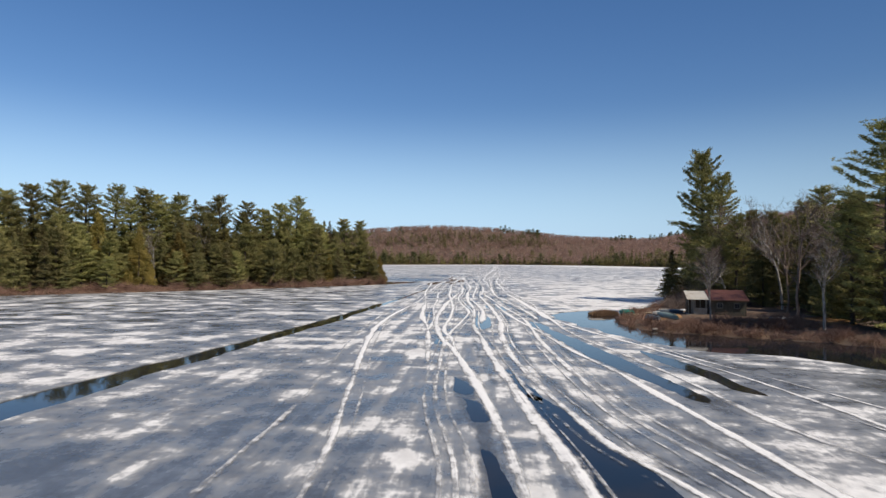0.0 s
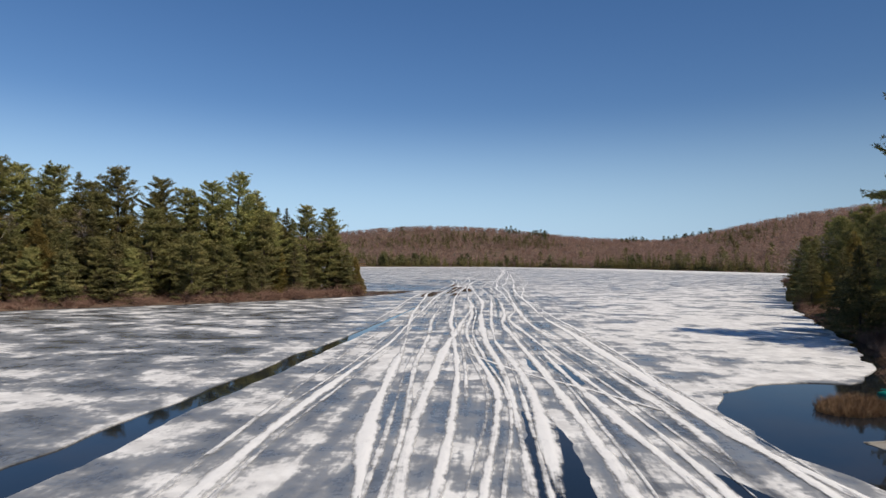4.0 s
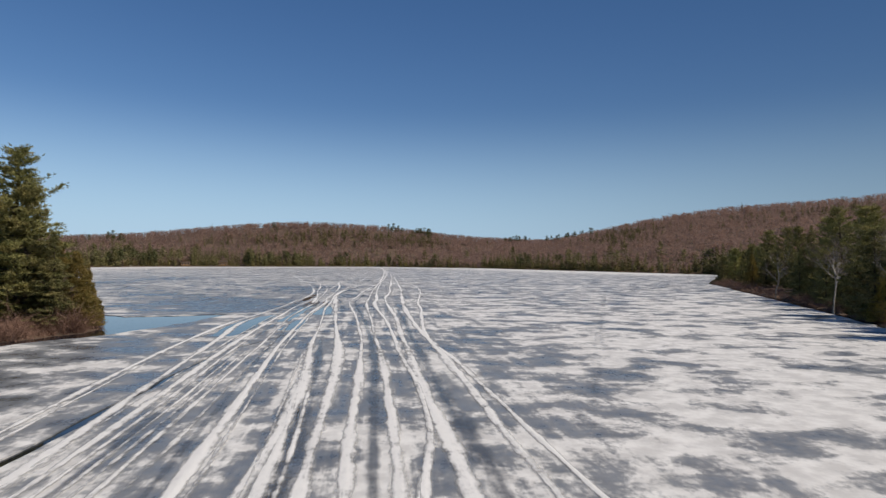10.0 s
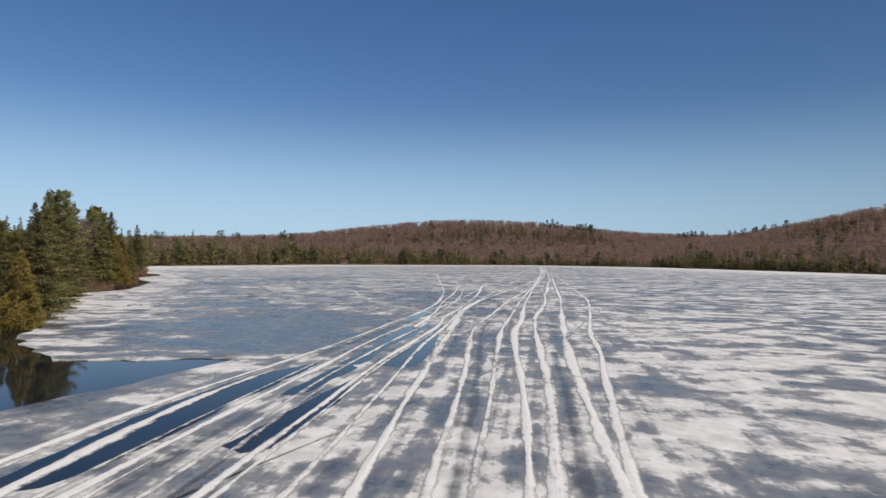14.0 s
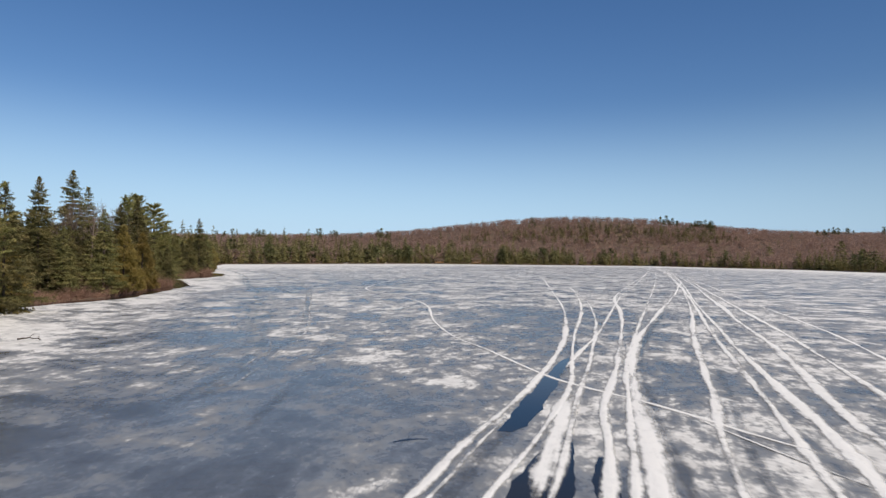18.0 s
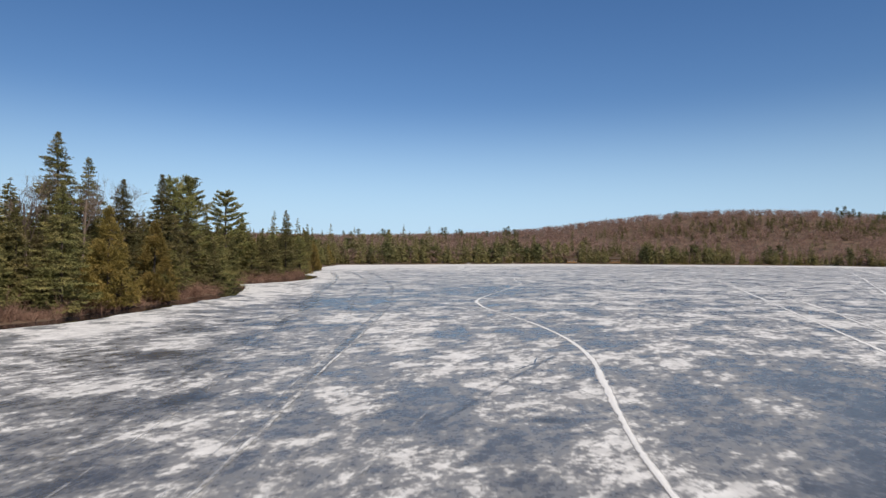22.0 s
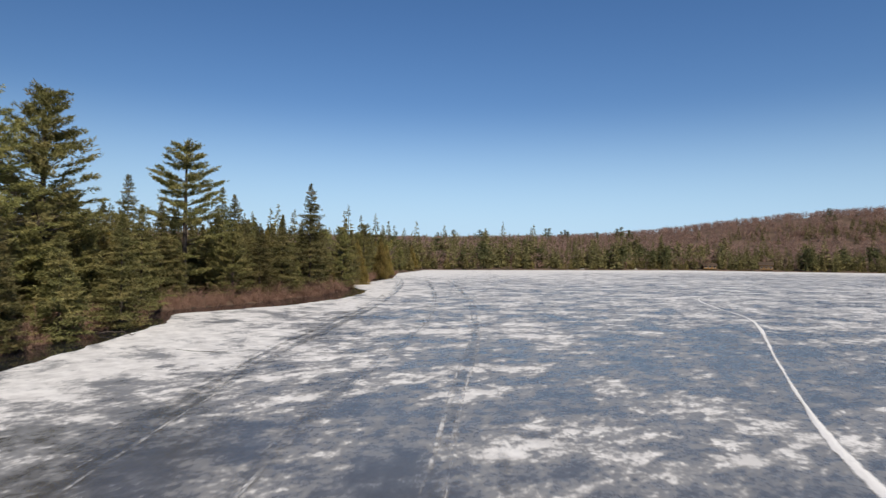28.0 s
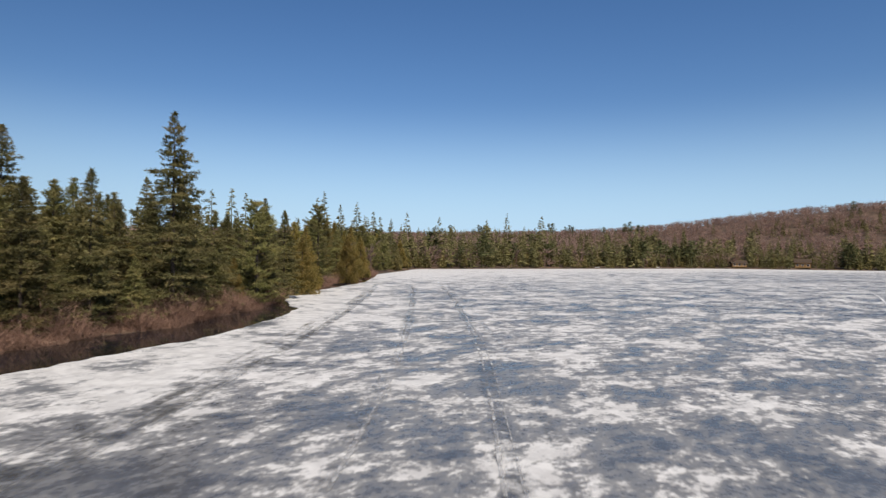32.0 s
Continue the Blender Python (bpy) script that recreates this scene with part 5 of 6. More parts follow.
fill([(26, 88), (40, 120), (60, 160), (105, 262), (190, 392), (205, 385), (120, 255), (75, 155), (50, 100)], 80, 2.0, 20, "psspscd", 6, 12, 8, 2.2)
fill([(27, 65), (26, 76), (28, 96), (48, 96), (52, 45), (34, 46), (30, 60)], 30, 4.5, 22, "gspgdspg", 6, 10.5, 9, 2.2)

# ---- far woods: too many to count, one object each ----
def far_template(rng, kind):
    if kind in ("green", "dense"):
        n, f = (150, 0.62) if kind == "green" else (420, 0.36)
        u = rng.uniform(0.02, 1, n) ** 0.9
        a = rng.uniform(0, 6.28, n)
        r = (1 - u) ** 0.85 * 0.17
        P = np.stack([np.cos(a) * r * 0.35, np.sin(a) * r * 0.35, u + 0.02], 1)
        D = np.stack([np.cos(a), np.sin(a), rng.uniform(-0.4, 0.2, n)], 1)
        Q = blades(rng, P, D, r * rng.uniform(0.4, 0.85, n) + 0.015, f * (0.085 * (1.15 - u) + 0.015))
        return np.vstack([Q, tris(tube([(0, 0, 0), (0, 0, 1)], [0.012, 0.002], 3))])
    if kind == "pine":
        n = 170
        C = np.stack([rng.normal(0, 0.10, n), rng.normal(0, 0.10, n), rng.uniform(0.38, 0.98, n)], 1)
        C[:, :2] *= 1.75 * (1.22 - C[:, 2:3])
        return np.vstack([blades(rng, C, rng.normal(0, 1, (n, 3)) * [1, 1, 0.35] + [0, 0, 0.15], rng.uniform(0.06, 0.13, n), 0.045), tris(tube([(0, 0, 0), (0, 0, 0.95)], [0.014, 0.004], 3))])
    n = 46
    a = rng.uniform(0, 6.28, n)
    z = rng.uniform(0.03, 0.8, n)
    P = np.stack([0.10 * np.cos(a), 0.10 * np.sin(a), z], 1)
    D = np.stack([np.cos(a) * 0.8, np.sin(a) * 0.8, rng.uniform(0.1, 1.3, n)], 1)
    Q = blades(rng, P, D, rng.uniform(0.14, 0.34, n) * (1.1 - 0.5 * z), rng.uniform(0.022, 0.055, n))
    return np.vstack([Q, tris(tube([(0, 0, 0), (0, 0, 0.5)], [0.014, 0.008], 3))])


def far_woods(name, label, kind, places, heights, material, seed, widen=1.0):
    rng = np.random.default_rng(seed)
    T = [far_template(rng, kind) for _ in range(7)]
    out = []
    Z = height(places[:, 0], places[:, 1])
    pick = rng.integers(0, 7, len(places))
    for i, ((x, y), h, z) in enumerate(zip(places, heights, Z)):
        a = rng.uniform(0, 6.28)
        c, s = math.cos(a) * h * widen, math.sin(a) * h * widen
        Q = T[pick[i]]
        out.append(np.stack([Q[..., 0] * c - Q[..., 1] * s + x, Q[..., 0] * s + Q[..., 1] * c + y, Q[..., 2] * h + z - 0.2], -1))
    tagged(new(name, quad_mesh(name, np.vstack(out), material)), label, "woods", kind="stuff")


def scatter(seed, count, x0, x1, y0, y1, keep):
    rng = np.random.default_rng(seed)
    X, Y = rng.uniform(x0, x1, count), rng.uniform(y0, y1, count)
    ok = keep(X, Y, inside_dist(X, Y, LAKE), rng.random(count))
    return np.stack([X[ok], Y[ok]], 1)


def clearing(X, Y):
    """False on the open plots of the far cottages."""
    ok = np.ones(X.shape, bool)
    for cx, cy, r in ((-127, 630, 8), (-122, 624, 7), (-152, 609, 8), (-148, 603, 7), (-238, 462, 5), (-231, 461, 4)):
        ok &= (X - cx) ** 2 + (Y - cy) ** 2 > r * r
    return ok


frng = np.random.default_rng(9)
A = scatter(1, 26000, -420, 330, 330, 790, lambda X, Y, d, r: (d > 2) & (d < np.where(X < -60, 48, 20)) & ((X < -205) | (Y > 440) | (X > 110)) & (r < np.where(X < -60, 0.72, 0.85)) & clearing(X, Y))
clump = np.vectorize(lambda x, y: noise.noise((x * 0.035, y * 0.035, 8.0)))
far_woods("far_conifers", "belt of dark green conifers along the far shore", "green", A, np.clip(1.0 + 0.55 * clump(A[:, 0], A[:, 1]), 0.7, 1.25) * np.where(A[:, 0] < -60, 1.32, 1.1) * (3.5 + 11.5 * frng.beta(1.35, 2.7, len(A)) + 4.0 * (frng.random(len(A)) < 0.06)), M_FARGREEN, 2, 1.25)
# stands of conifers on the hillsides, and the old pines along the ridge between them
STANDS = ((-95, 872, 62, 40, 1.0), (-40, 905, 40, 34, 0.7), (25, 890, 48, 42, 1.0), (72, 905, 32, 40, 1.0), (282, 735, 40, 58, 0.9), (255, 655, 26, 30, 0.6), (-190, 850, 40, 30, 0.4), (-330, 690, 120, 90, 0.35), (420, 620, 70, 60, 0.35))
B = scatter(3, 9000, -700, 800, 200, 1250, lambda X, Y, d, r: (d > 22) & (r < 0.035) & ((Y > 420) | (abs(X) > 260)))
B = np.vstack([B] + [frng.normal(0, 1, (int(k * rx * ry * 0.055), 2)) * [rx * 0.55, ry * 0.55] + (x, y) for x, y, rx, ry, k in STANDS])
far_woods("hill_conifers", "patches of dark green conifers on the far hills", "green", B, np.random.default_rng(44).uniform(6, 11.5, len(B)), M_FARGREEN, 4, 1.4)
RIDGE = ((36, 965, 9, 9), (78, 968, 9, 14), (60, 960, 16, 4), (212, 985, 12, 9), (228, 975, 9, 6), (247, 890, 8, 6), (262, 870, 10, 9), (285, 850, 12, 5), (-300, 830, 14, 7), (-286, 826, 8, 6), (-360, 800, 16, 7), (-404, 740, 14, 6), (-436, 700, 16, 5), (-480, 640, 18, 5), (-120, 925, 12, 3))
C = np.vstack([frng.normal(0, 1, (k, 2)) * r * 0.7 + (x, y) for x, y, r, k in RIDGE])
far_woods("ridge_pines", "clumps of tall old pines standing on the ridge", "pine", C, frng.uniform(7, 16, len(C)), M_FARDARK, 35, 1.0)
C = scatter(5, 2600, -600, 700, 330, 1250, lambda X, Y, d, r: (d > 4) & (d < 60) & ((Y > 450) | (X > 120)) & (r < 0.22) & clearing(X, Y))
far_woods("far_pines", "scattered tall pines standing above the far woods", "pine", C, frng.uniform(13, 18, len(C)), M_FARGREEN, 6, 1.1)
C = scatter(31, 16000, -420, 330, 330, 790, lambda X, Y, d, r: (d > 2) & (d < 26) & ((X < -205) | (Y > 440) | (X > 110)) & (clump(X, Y) > 0.12) & (r < 0.24) & clearing(X, Y))
K = scatter(37, 26000, -420, 330, 330, 790, lambda X, Y, d, r: (d > 0.8) & (d < 9) & ((X < -205) | (Y > 440) | (X > 110)) & (r < 0.55) & clearing(X, Y))
far_woods("far_cedars", "low yellow-green cedars and firs along the far waterline", "green", K, np.random.default_rng(38).uniform(2.5, 7.5, len(K)), M_FARYELLOW, 39, 1.7)
far_woods("far_dark_pines", "clumps of darker broad pines along the far shore", "pine", C, np.random.default_rng(32).uniform(8, 14.5, len(C)), M_FARDARK, 33, 1.35)
D = scatter(7, 25000, -760, 860, 180, 1330, lambda X, Y, d, r: (d > 6) & clearing(X, Y) & ((Y > 400) | (X < -260) | (X > 150)) & (r < np.clip(1.3 - d / 900, 0.3, 1)))
far_woods("far_hardwoods", "leafless pink-brown hardwood forest covering the far hills", "bare", D, frng.uniform(7, 10, len(D)), M_FARBARE, 8, 1.75)
E = scatter(11, 1400, -135, -25, 90, 330, lambda X, Y, d, r: (d > 14) & (d < 60) & (r < 0.8))
far_woods("backing_conifers", "dark conifers deep in the woods behind the west shore", "dense", E, frng.uniform(8, 13, len(E)), M_FARGREEN, 12, 1.3)
G = scatter(13, 1000, 24, 260, 20, 420, lambda X, Y, d, r: (d > 13) & (d < 60) & (r < 0.9))
far_woods("backing_conifers", "dark conifers deep in the woods behind the east shore", "dense", G, frng.uniform(7, 12, len(G)), M_FARGREEN, 14, 1.3)

inland = lambda X, Y, d, r: (d > 22) & (Y < 400) & (X > -262) & (X < 160) & (r < 0.8)
H = scatter(17, 6500, -262, 160, -60, 400, inland)
far_woods("inland_hardwoods", "leafless brown hardwoods inland behind the shore conifers", "bare", H, frng.uniform(7, 10, len(H)), M_FARBARE, 18, 1.5)
J = scatter(19, 2400, -262, 160, -60, 400, inland)
far_woods("inland_conifers", "scattered conifers inland among the bare hardwoods", "green", J, frng.uniform(7, 12, len(J)), M_FARGREEN, 20, 1.3)

# ---- shrubs and reeds on the banks ----
def shrubs(name, label, poly, count, near, deep, lo, hi, material, seed, k=30, w=0.02):
    rng = np.random.default_rng(seed)
    xs, ys = [p[0] for p in poly], [p[1] for p in poly]
    X, Y = rng.uniform(min(xs), max(xs), count), rng.uniform(min(ys), max(ys), count)
    d = inside_dist(X, Y, LAKE)
    ok = (d > near) & (d < deep) & (inside_dist(X, Y, poly) < 0)
    X, Y = X[ok], Y[ok]
    n = len(X)
    clump = np.array([noise.noise((x * 0.35, y * 0.35, seed)) for x, y in zip(X, Y)])
    H = rng.uniform(lo, hi, n) * np.clip(0.78 + 1.35 * clump, 0.28, 1.8)
    P = np.repeat(np.stack([X, Y, height(X, Y) - 0.05], 1), k, 0) + rng.normal(0, 1, (n * k, 3)) * [0.16, 0.16, 0]
    a = rng.uniform(0, 6.28, n * k)
    s = rng.uniform(0.05, 1.5, n * k)
    D = np.stack([np.cos(a) * s, np.sin(a) * s, np.ones(n * k)], 1)
    L = np.repeat(H, k) * rng.uniform(0.5, 1.1, n * k)
    Q1 = blades(rng, P, D, L, w)
    mid = P + unit(D) * (L * rng.uniform(0.3, 0.85, n * k))[:, None]
    Q2 = blades(rng, mid, D + rng.normal(0, 0.7, (n * k, 3)), L * 0.45, w * 0.8)
    mid = P + unit(D) * (L * rng.uniform(0.3, 0.85, n * k))[:, None]
    Q2 = np.vstack([Q2, blades(rng, mid, D + rng.normal(0, 0.7, (n * k, 3)), L * 0.4, w * 0.8)])
    tagged(new(name, quad_mesh(name, np.vstack([Q1, Q2]), material)), label, "shrubs", kind="stuff")


WEST1 = [(-120, 60), (-90, 70), (-20, 140), (-22, 156), (-40, 150), (-110, 100)]
WEST2 = [(-33, 155), (-57, 195), (-68, 207), (-69, 224), (-84, 251), (-99, 267), (-105, 272), (-106, 292), (-115, 304), (-138, 321), (-188, 386), (-198, 386), (-150, 330), (-128, 308), (-122, 290), (-120, 268), (-104, 258), (-90, 235), (-82, 210), (-68, 192), (-42, 158)]
EAST1 = [(11, 30), (9, 75), (25, 94), (38, 125), (48, 120), (40, 80), (46, 20), (30, 20)]
EAST2 = [(34, 118), (55, 163), (102, 266), (112, 262), (62, 158), (44, 116)]
shrubs("bank_shrubs", "red-brown leafless shrubs along the west point's bank", WEST1, 34000, 0.0, 4.0, 0.7, 1.9, M_SHRUB, 1, 22, 0.03)
shrubs("bank_shrubs", "red-brown leafless shrubs along the west shore's bank", WEST2, 90000, -0.2, 3.2, 0.6, 2.2, M_SHRUB, 2, 24, 0.03)
shrubs("tall_brush", "mounds of tall red-brown leafless brush on the west shore's bank", [(-104, 270), (-110, 272), (-113.4, 286), (-118, 297.6), (-125, 308), (-134, 317), (-138, 315), (-127, 303), (-121, 290), (-115, 274)], 1500, 0.0, 2.6, 1.3, 2.5, M_SHRUB, 8, 40, 0.026)
shrubs("bank_shrubs", "brown leafless shrubs on the east point's bank", EAST1, 9000, -0.1, 2.6, 0.35, 0.95, M_SHRUB, 3, 24, 0.028)
shrubs("bank_shrubs", "brown leafless shrubs on the east shore's bank", EAST2, 14000, 0.1, 4.0, 0.7, 2.2, M_SHRUB, 4, 22)
shrubs("dead_reeds", "tan dead reeds at the water's edge of the east point", EAST1, 2600, -0.35, 1.6, 0.4, 0.8, M_REED, 5, 22, 0.016)
shrubs("tall_brush", "thicket of grey-brown brush behind the sheds", [(21, 69), (30, 70), (40, 90), (27, 95), (23, 84)], 650, 1.2, 14, 1.2, 2.6, M_TWIG, 6, 34, 0.02)

shrubs("bank_shrubs", "dense grey-brown brush between the cabin and the water", [(15, 53), (18, 51), (26, 47), (29, 50), (28, 57), (21.5, 57.5), (18, 56.5)], 420, 0.3, 7, 0.6, 1.25, M_SHRUB, 7, 34, 0.024)


def reed_island(cx, cy, rx, ry):
    """A tussock of dead reeds standing in the bay, on its own low hummock."""
    rng = np.random.default_rng(31)
    n = 5200
    a, r = rng.uniform(0, 6.28, n), np.sqrt(rng.random(n))
    P = np.stack([cx + rx * r * np.cos(a), cy + ry * r * np.sin(a) + 0.35 * rx * r * np.cos(a), np.full(n, -0.1)], 1)
    D = np.stack([rng.normal(0, 0.45, n), rng.normal(0, 0.45, n), np.ones(n)], 1)
    L = rng.uniform(0.35, 0.85, n) * (1.15 - 0.5 * r)
    tagged(new("dead_reeds", quad_mesh("dead_reeds", blades(rng, P, D, L, 0.03), M_REED)), "tussock of tan dead reeds standing in the open water", "reeds", kind="stuff")


reed_island(13.2, 67.9, 1.7, 1.3)

# ---- the east point: sheds, boats, clutter ----
def board_wall(parent, name, x0, x1, y0, y1, z0, z1, material, pitch=0.18, upright=True):
    """A wall of separate boards; it runs along x or along y, by whichever is longer."""
    alongx = (x1 - x0) > (y1 - y0)
    a0, a1 = (x0, x1) if alongx else (y0, y1)
    wall = part(name, box(x0 + 0.012, x1 - 0.012, y0 + 0.012, y1 - 0.012, z0, z1), material, parent)
    n = max(1, int((a1 - a0) / pitch)) if upright else max(1, int((z1 - z0) / pitch))
    r = random.Random(int(x0 * 100 + z1 * 10))
    for i in range(n):
        j = r.uniform(0, 0.008)
        if upright:
            s0, s1 = a0 + (a1 - a0) * i / n + 0.006, a0 + (a1 - a0) * (i + 1) / n - 0.006
            bm = box(s0, s1, y0 - j, y1 + j, z0, z1 - r.uniform(0, 0.03)) if alongx else box(x0 - j, x1 + j, s0, s1, z0, z1 - r.uniform(0, 0.03))
        else:
            s0, s1 = z0 + (z1 - z0) * i / n + 0.005, z0 + (z1 - z0) * (i + 1) / n - 0.005
            bm = box(x0, x1, y0 - 0.01 - j, y1 + 0.01 + j, s0, s1) if alongx else box(x0 - 0.01 - j, x1 + 0.01 + j, y0, y1, s0, s1)
        part("board", bm, material, wall)
    return wall


def roof_sheet(parent, x0, x1, y0, y1, z0, z1, material, ribs, label):
    """A corrugated sheet roof that falls from z1 at y1 to z0 at y0."""
    bm = bmesh.new()
    n = ribs * 4
    rows = []
    for y, z in ((y0, z0), (y1, z1)):
        for up in (0, 0.02):
            rows.append([bm.verts.new((x0 + (x1 - x0) * i / n, y, z + up + 0.022 * math.sin(i * math.pi / 2))) for i in range(n + 1)])
    a, b, c, d = rows
    for i in range(n):
        for p, q in ((a, c), (b, d), (a, b), (c, d)):
            bm.faces.new((p[i], p[i + 1], q[i + 1], q[i]))
    for i in (0, n):
        bm.faces.new((a[i], b[i], d[i], c[i]))
    return part("roof", bm, material, parent, label)


def porch_shed():
    z = at_height(20.55, 60.9) - 0.05
    ob = thing("shed", pose(20.55, 60.9, z, 0, 0, -10) @ Matrix.Diagonal((0.535, 0.71, 0.69, 1)), "small weathered board shed with an open porch and grey tin roof", "shed")
    board_wall(ob, "back_wall", -1.5, 1.5, 1.2, 1.26, 0, 2.75, M_GREYWOOD)
    board_wall(ob, "side_wall", -1.56, -1.5, -0.2, 1.2, 0, 2.3, M_DARKWOOD)
    board_wall(ob, "side_wall", 1.5, 1.56, -1.1, 1.2, 0, 2.3, M_GREYWOOD)
    board_wall(ob, "front_railing", -0.65, 1.5, -1.16, -1.1, 0.12, 0.98, M_GREYWOOD, 0.15, False)
    board_wall(ob, "inner_wall", -1.5, 1.5, -0.2, -0.15, 0, 2.1, M_DARKWOOD)
    part("floor", box(-1.6, 1.6, -1.2, 1.3, 0.0, 0.1), M_GREYWOOD, ob)
    for x in (-1.5, -0.65, 0.45, 1.45):
        part("post", box(x - 0.05, x + 0.05, -1.16, -1.06, 0, 2.08, 0.01), M_GREYWOOD, ob)
    part("beam", box(-1.6, 1.6, -1.18, -1.04, 2.06, 2.2, 0.01), M_DARKWOOD, ob)
    roof_sheet(ob, -1.8, 1.75, -1.55, 1.55, 2.12, 3.15, M_TIN, 14, "pale grey tin roof streaked with rust")
    door = part("door", box(-0.9, -0.1, -0.26, -0.21, 0.1, 1.98, 0.01), M_GREYWOOD, ob)
    part("handle", box(-0.2, -0.16, -0.31, -0.26, 1.0, 1.12, 0.01), M_TIN, door)


def cabin():
    z = at_height(23.2, 60.5) - 0.05
    ob = thing("cabin", pose(23.2, 60.5, z, 0, 0, -8) @ Matrix.Diagonal((0.55, 0.55, 0.69, 1)), "low dark cabin with a rusty red metal roof", "cabin")
    board_wall(ob, "front_wall", -2.7, 2.7, -1.6, -1.52, 0, 2.15, M_GREENWOOD, 0.16, False)
    board_wall(ob, "back_wall", -2.7, 2.7, 1.52, 1.6, 0, 3.0, M_DARKWOOD, 0.2)
    board_wall(ob, "side_wall", -2.78, -2.7, -1.55, 1.55, 0, 2.4, M_DARKWOOD, 0.2)
    board_wall(ob, "side_wall", 2.7, 2.78, -1.55, 1.55, 0, 2.4, M_DARKWOOD, 0.2)
    for x in (-1.4, 1.3):
        win = part("window", box(x - 0.45, x + 0.45, -1.66, -1.60, 1.0, 1.75, 0.008), M_GREYWOOD, ob)
        part("pane", box(x - 0.37, x - 0.02, -1.675, -1.655, 1.08, 1.67), M_GLASS, win)
        part("pane", box(x + 0.02, x + 0.37, -1.675, -1.655, 1.08, 1.67), M_GLASS, win)
    roof_sheet(ob, -3.1, 3.1, -2.05, 1.9, 2.1, 3.35, M_RED, 22, "rusty red-brown sheet metal roof")
    part("fascia", box(-3.1, 3.1, -2.06, -2.02, 1.94, 2.10), M_DARKWOOD, ob)


porch_shed(), cabin()


def hull(L, W, H, n=14, sharp=1.0, deck=0.0):
    """An upturned boat hull with thickness and a keel line."""
    bm = bmesh.new()
    rings = []
    for i in range(n + 1):
        t = i / n * 2 - 1
        w = W / 2 * max(0.03, (1 - abs(t) ** (2.2 / sharp)))
        h = H * (0.55 + 0.45 * (1 - abs(t) ** 2.5)) + 0.06 * abs(t) ** 3
        ring = []
        for k in range(9):
            a = math.pi * k / 8
            ring.append(bm.verts.new((t * L / 2, math.cos(a) * w, 0.02 + math.sin(a) ** 0.8 * h)))
        rings.append(ring)
    for a, b in zip(rings, rings[1:]):
        for k in range(8):
            bm.faces.new((a[k], a[k + 1], b[k + 1], b[k]))
    bmesh.ops.solidify(bm, geom=bm.faces[:], thickness=0.02)
    return bm


def boat(name, x, y, rz, L, W, H, material, label, trim, tilt=0):
    ob = thing(name, pose(x, y, max(at_height(x, y), -0.03), tilt, 0, rz), label, "boat")
    part("hull", hull(L, W, H), material, ob)
    part("keel", box(-L * 0.42, L * 0.42, -0.02, 0.02, H * 0.98, H * 1.06 + 0.03, 0.008), trim, ob)
    for s in (-1, 1):
        part("gunwale", quad_mesh("gunwale", tube([(t * L / 2, s * W / 2 * max(0.03, 1 - abs(t) ** 2.2), 0.03) for t in np.linspace(-0.98, 0.98, 12)], [0.025] * 12, 6), trim), trim, ob)
    return ob


boat("canoe", 17.35, 59.2, 98, 4.4, 0.95, 0.42, M_CANOE, "upturned pale green canoe lying on the grassy bank", M_GREYWOOD)
boat("rowboat", 15.95, 59.0, 96, 2.8, 1.25, 0.42, M_NAVY, "upturned dark blue-grey rowboat on the grassy bank", M_DARKWOOD)
boat("rowboat", 18.6, 62.6, 0, 2.6, 1.3, 0.36, M_NAVY, "upturned dark blue dinghy in front of the sheds", M_WHITE)
boat("pedal_boat", 16.1, 69.6, -25, 1.7, 1.1, 0.42, M_TEAL, "turquoise plastic pedal boat pulled up among dead reeds", M_TEAL)
tub = thing("plastic_tub", pose(17.3, 62.3, at_height(17.3, 62.3), 0, 0, 20), "white plastic tub lying beside an upturned dinghy", "tub")
part("body", hull(1.1, 0.8, 0.35, 8), M_WHITE, tub)
raft = thing("floating_board", pose(11.55, 62.9, -0.065, 0, 0, 14), "pale plywood board floating on dark open water", "board")
part("sheet", box(-0.75, 0.75, -0.5, 0.5, 0, 0.04, 0.008), M_GREYWOOD, raft)
for yy in (-0.36, 0.36):
    part("batten", box(-0.72, 0.72, yy - 0.04, yy + 0.04, 0.041, 0.07, 0.006), M_GREYWOOD, raft)

lrng = np.random.default_rng(21)


def log(x, y, L, r, rz, z=None, label="split grey-brown log lying on the bank", mat=None, grp="logs on the bank"):
    pts = [(-L / 2 + L * i / 5, 0.04 * L * math.sin(i * 1.3 + x), r * 0.9 + 0.02 * math.sin(i * 2 + y)) for i in range(6)]
    ob = new("log", quad_mesh("log", np.vstack([tube(pts, [r * f for f in (0.92, 1, 0.97, 1.02, 0.95, 0.88)], 8), tube([pts[0], (pts[0][0] - 0.01, pts[0][1], pts[0][2])], [r * 0.92, 0.001], 8), tube([pts[-1], (pts[-1][0] + 0.01, pts[-1][1], pts[-1][2])], [r * 0.88, 0.001], 8)]), mat or M_LOG))
    ob.matrix_world = pose(x, y, at_height(x, y) if z is None else z, 0, 0, rz)
    return tagged(ob, label, "log", grp)


for i in range(9):
    log(15.9 + lrng.uniform(0, 3.0), 64.6 + lrng.uniform(-0.5, 1.4), lrng.uniform(0.5, 1.6), lrng.uniform(0.06, 0.12), lrng.uniform(-40, 40))
log(14.6, 53.4, 0.5, 0.09, 30, label="short white-barked log on the reedy bank", mat=M_BIRCH)
bank = [(20.0, 67.4), (21.0, 66.0), (22.0, 65.2), (22.2, 65.9), (20.9, 67.4)]


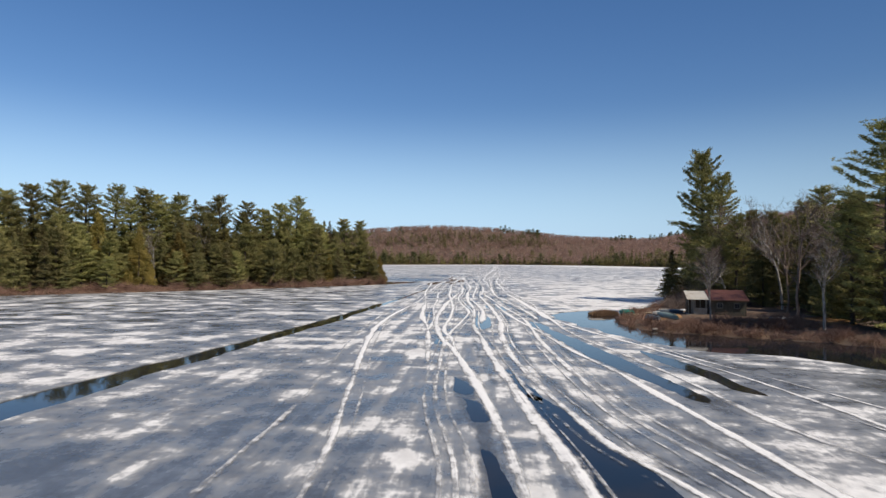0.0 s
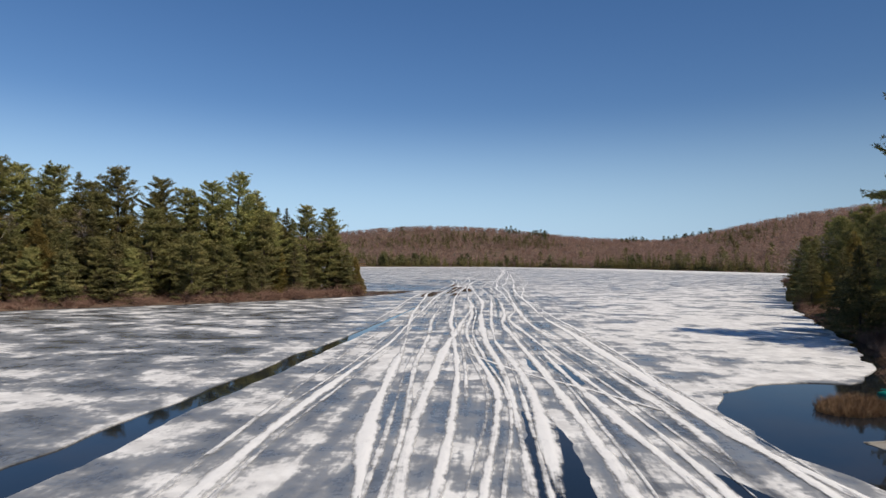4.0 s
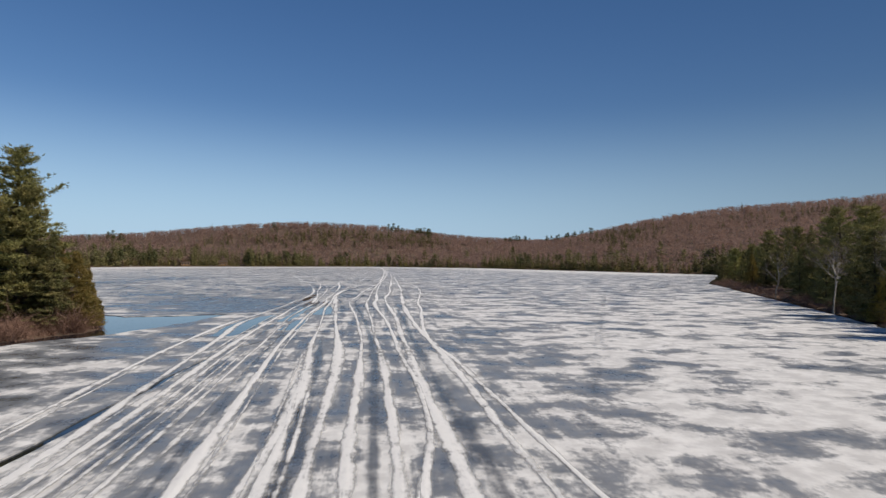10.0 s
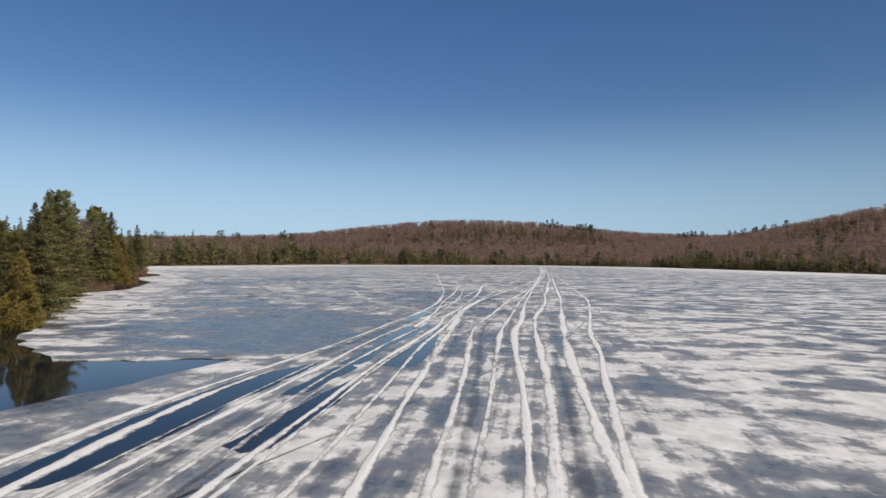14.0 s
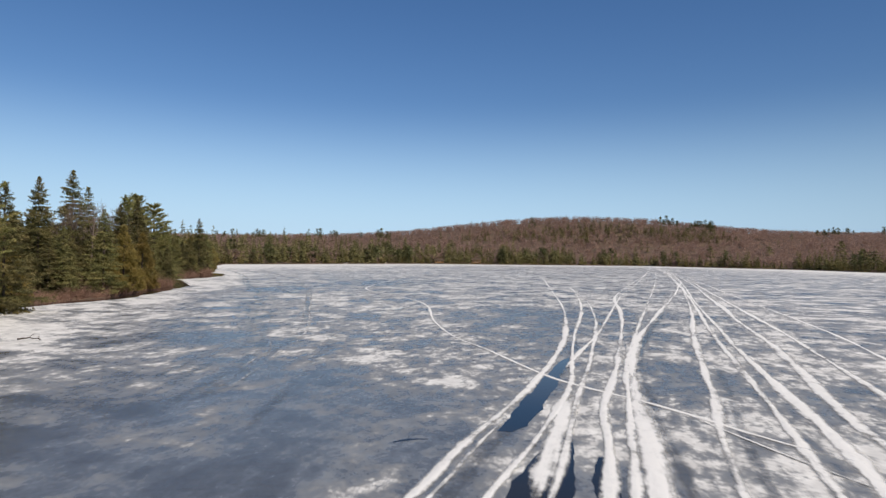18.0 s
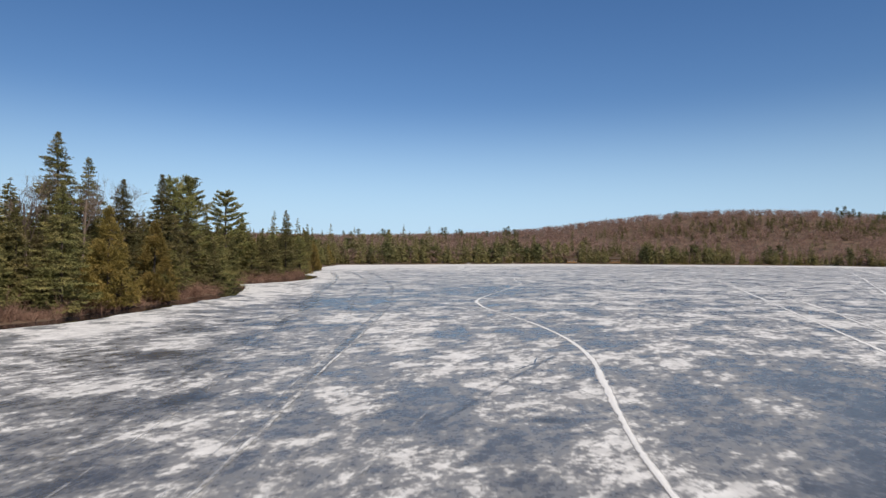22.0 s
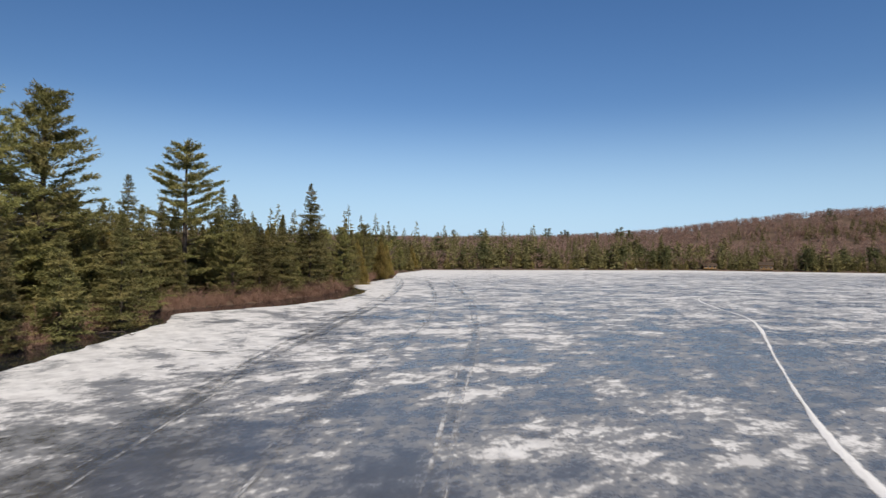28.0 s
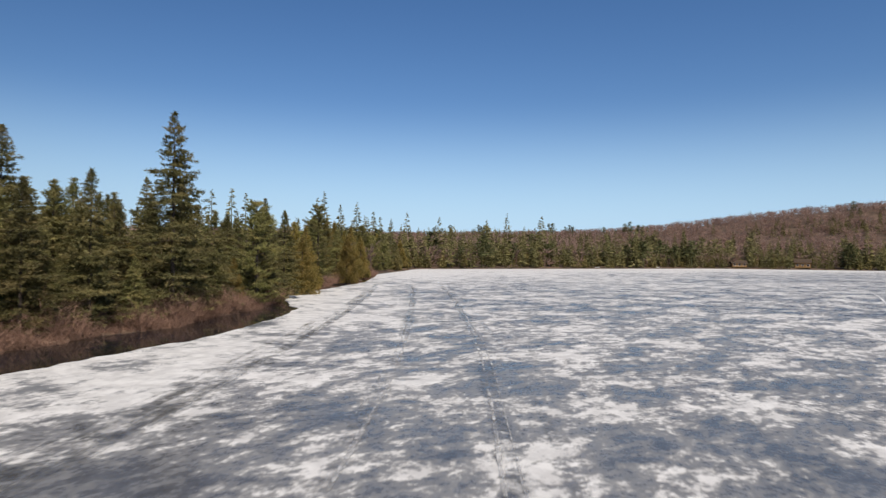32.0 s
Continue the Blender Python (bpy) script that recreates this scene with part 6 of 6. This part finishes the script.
def bank_patch(points, name, label, material, thick, seed=4):
    """A low sheet with a ragged rim that follows the ground."""
    cx, cy = sum(p[0] for p in points) / len(points), sum(p[1] for p in points) / len(points)
    bm = bmesh.new()
    rim = ragged(points, 0.4, 0.15, seed)
    rings = ((1.0, -0.02), (0.8, 0.6 * thick), (0.6, thick), (0.4, thick), (0.2, thick))
    for scale, dz in rings:
        for x, y in rim:
            X, Y = cx + (x - cx) * scale, cy + (y - cy) * scale
            bm.verts.new((X, Y, at_height(X, Y) + dz))
    bm.verts.ensure_lookup_table()
    n = len(rim)
    for k in range(len(rings) - 1):
        for i in range(n):
            bm.faces.new([bm.verts[k * n + i], bm.verts[k * n + (i + 1) % n], bm.verts[(k + 1) * n + (i + 1) % n], bm.verts[(k + 1) * n + i]])
    bm.faces.new([bm.verts[(len(rings) - 1) * n + i] for i in range(n)])
    me = bpy.data.meshes.new(name)
    bmesh.ops.recalc_face_normals(bm, faces=bm.faces)
    bm.to_mesh(me)
    bm.free()
    me.materials.append(material)
    tagged(new(name, me), label, name.split("_")[0], kind="structure")


bank_patch(bank, "snow_patch", "last white snow patch beside the sheds", M_SNOW, 0.1)
bank_patch([(25.6, 57.0), (26.8, 56.6), (28.3, 57.0), (27.2, 58.2), (25.8, 58.2)], "snow_patch", "last white snow patch under the bare trees", M_SNOW, 0.1)
bank_patch([(15.0, 59.5), (15.4, 62.5), (16.6, 65.4), (18.6, 67.2), (20.2, 66.2), (19.6, 63.6), (18.9, 61.0), (18.4, 58.2), (16.6, 57.4)], "litter_patch", "orange-brown pine needle litter and dead grass before the sheds", M_LITTER, 0.05, 6)
bank_patch([(24.5, 54.2), (25.2, 56.3), (28.0, 58.8), (31.5, 59.5), (32.6, 56.0), (30.6, 52.6), (27.0, 52.2)], "litter_patch", "orange-brown pine needle litter under the trees", M_LITTER, 0.05, 7)

# broken branches frozen into the ice
def branch(x, y, L, rz, label, seed):
    rng = np.random.default_rng(seed)
    pts = [np.array([L * t - L / 2, 0.12 * L * math.sin(t * 3), 0.05 + 0.25 * L * t * (1 - t) * rng.uniform(0.4, 1)]) for t in np.linspace(0, 1, 6)]
    Q = [tube(pts, np.linspace(0.06, 0.02, 6), 6)]
    for i in range(5):
        p = pts[rng.integers(1, 6)]
        Q.append(tube([p, p + np.array([rng.uniform(-0.3, 0.5), rng.uniform(-0.5, 0.5), rng.uniform(0.05, 0.4)]) * L * 0.45], [0.025, 0.006], 4))
    ob = new("fallen_branch", quad_mesh("fallen_branch", np.vstack(Q), M_BARK))
    ob.matrix_world = pose(x, y, 0.0, 0, 0, rz)
    tagged(ob, label, "branch", "branches on the ice")


branch(-95.5, 262.6, 2.6, 25, "dark broken branch sticking out of the shore ice", 1)
branch(-46, 192.5, 1.8, 10, "small dark broken branch lying on the ice", 2)

# ---- far shore cottages and boats ----
def cottage(x, y, rz, w, d, h, wall, label):
    z = at_height(x, y) - 0.1
    ob = thing("cottage", pose(x, y, z, 0, 0, rz), label, "cottage")
    part("wall", box(-w / 2, w / 2, -d / 2, d / 2, 0, h), wall, ob)
    bm = bmesh.new()
    e = 0.5
    v = [bm.verts.new(p) for p in ((-w / 2 - e, -d / 2 - e, h - 0.1), (w / 2 + e, -d / 2 - e, h - 0.1), (w / 2 + e, d / 2 + e, h - 0.1), (-w / 2 - e, d / 2 + e, h - 0.1), (-w / 2 - e, 0, h + d * 0.38), (w / 2 + e, 0, h + d * 0.38))]
    for f in ((0, 1, 5, 4), (2, 3, 4, 5), (0, 4, 3), (1, 2, 5), (0, 3, 2, 1)):
        bm.faces.new([v[i] for i in f])
    part("roof", bm, M_DARKWOOD, ob, "dark brown roof")
    for k in range(3):
        cx = -w / 2 + w * (k + 0.5) / 3
        win = part("window", box(cx - 0.6, cx + 0.6, -d / 2 - 0.06, -d / 2 - 0.002, 1.0, 2.2), M_WHITE, ob)
        part("pane", box(cx - 0.5, cx + 0.5, -d / 2 - 0.08, -d / 2 - 0.062, 1.1, 2.1), M_GLASS, win)
    part("deck", box(-w / 2, w / 2, -d / 2 - 2.2, -d / 2 - 0.1, 0.35, 0.5), wall, ob)


cottage(-130, 635.5, 12, 7, 5, 3.0, M_YELLOWWOOD, "varnished orange-brown lakeside cottage with a deck")
cottage(-156, 615, 30, 7, 4, 2.2, M_YELLOWWOOD, "low varnished wooden boathouse on the far shore")
cottage(-241, 463, -50, 5.5, 4, 2.4, M_WHITE, "white cottage half hidden behind shoreline conifers")
for x, y in ((-194.5, 529, ), (-181, 566), (8, 721.5)):
    boat("rowboat", x, y, 20, 2.4, 1.0, 0.4, M_WHITE, "upturned white boat on the far shore", M_GREYWOOD)
log(3, 720.8, 7, 0.3, 0, label="pale dock timber at the far landing", mat=M_GREYWOOD)
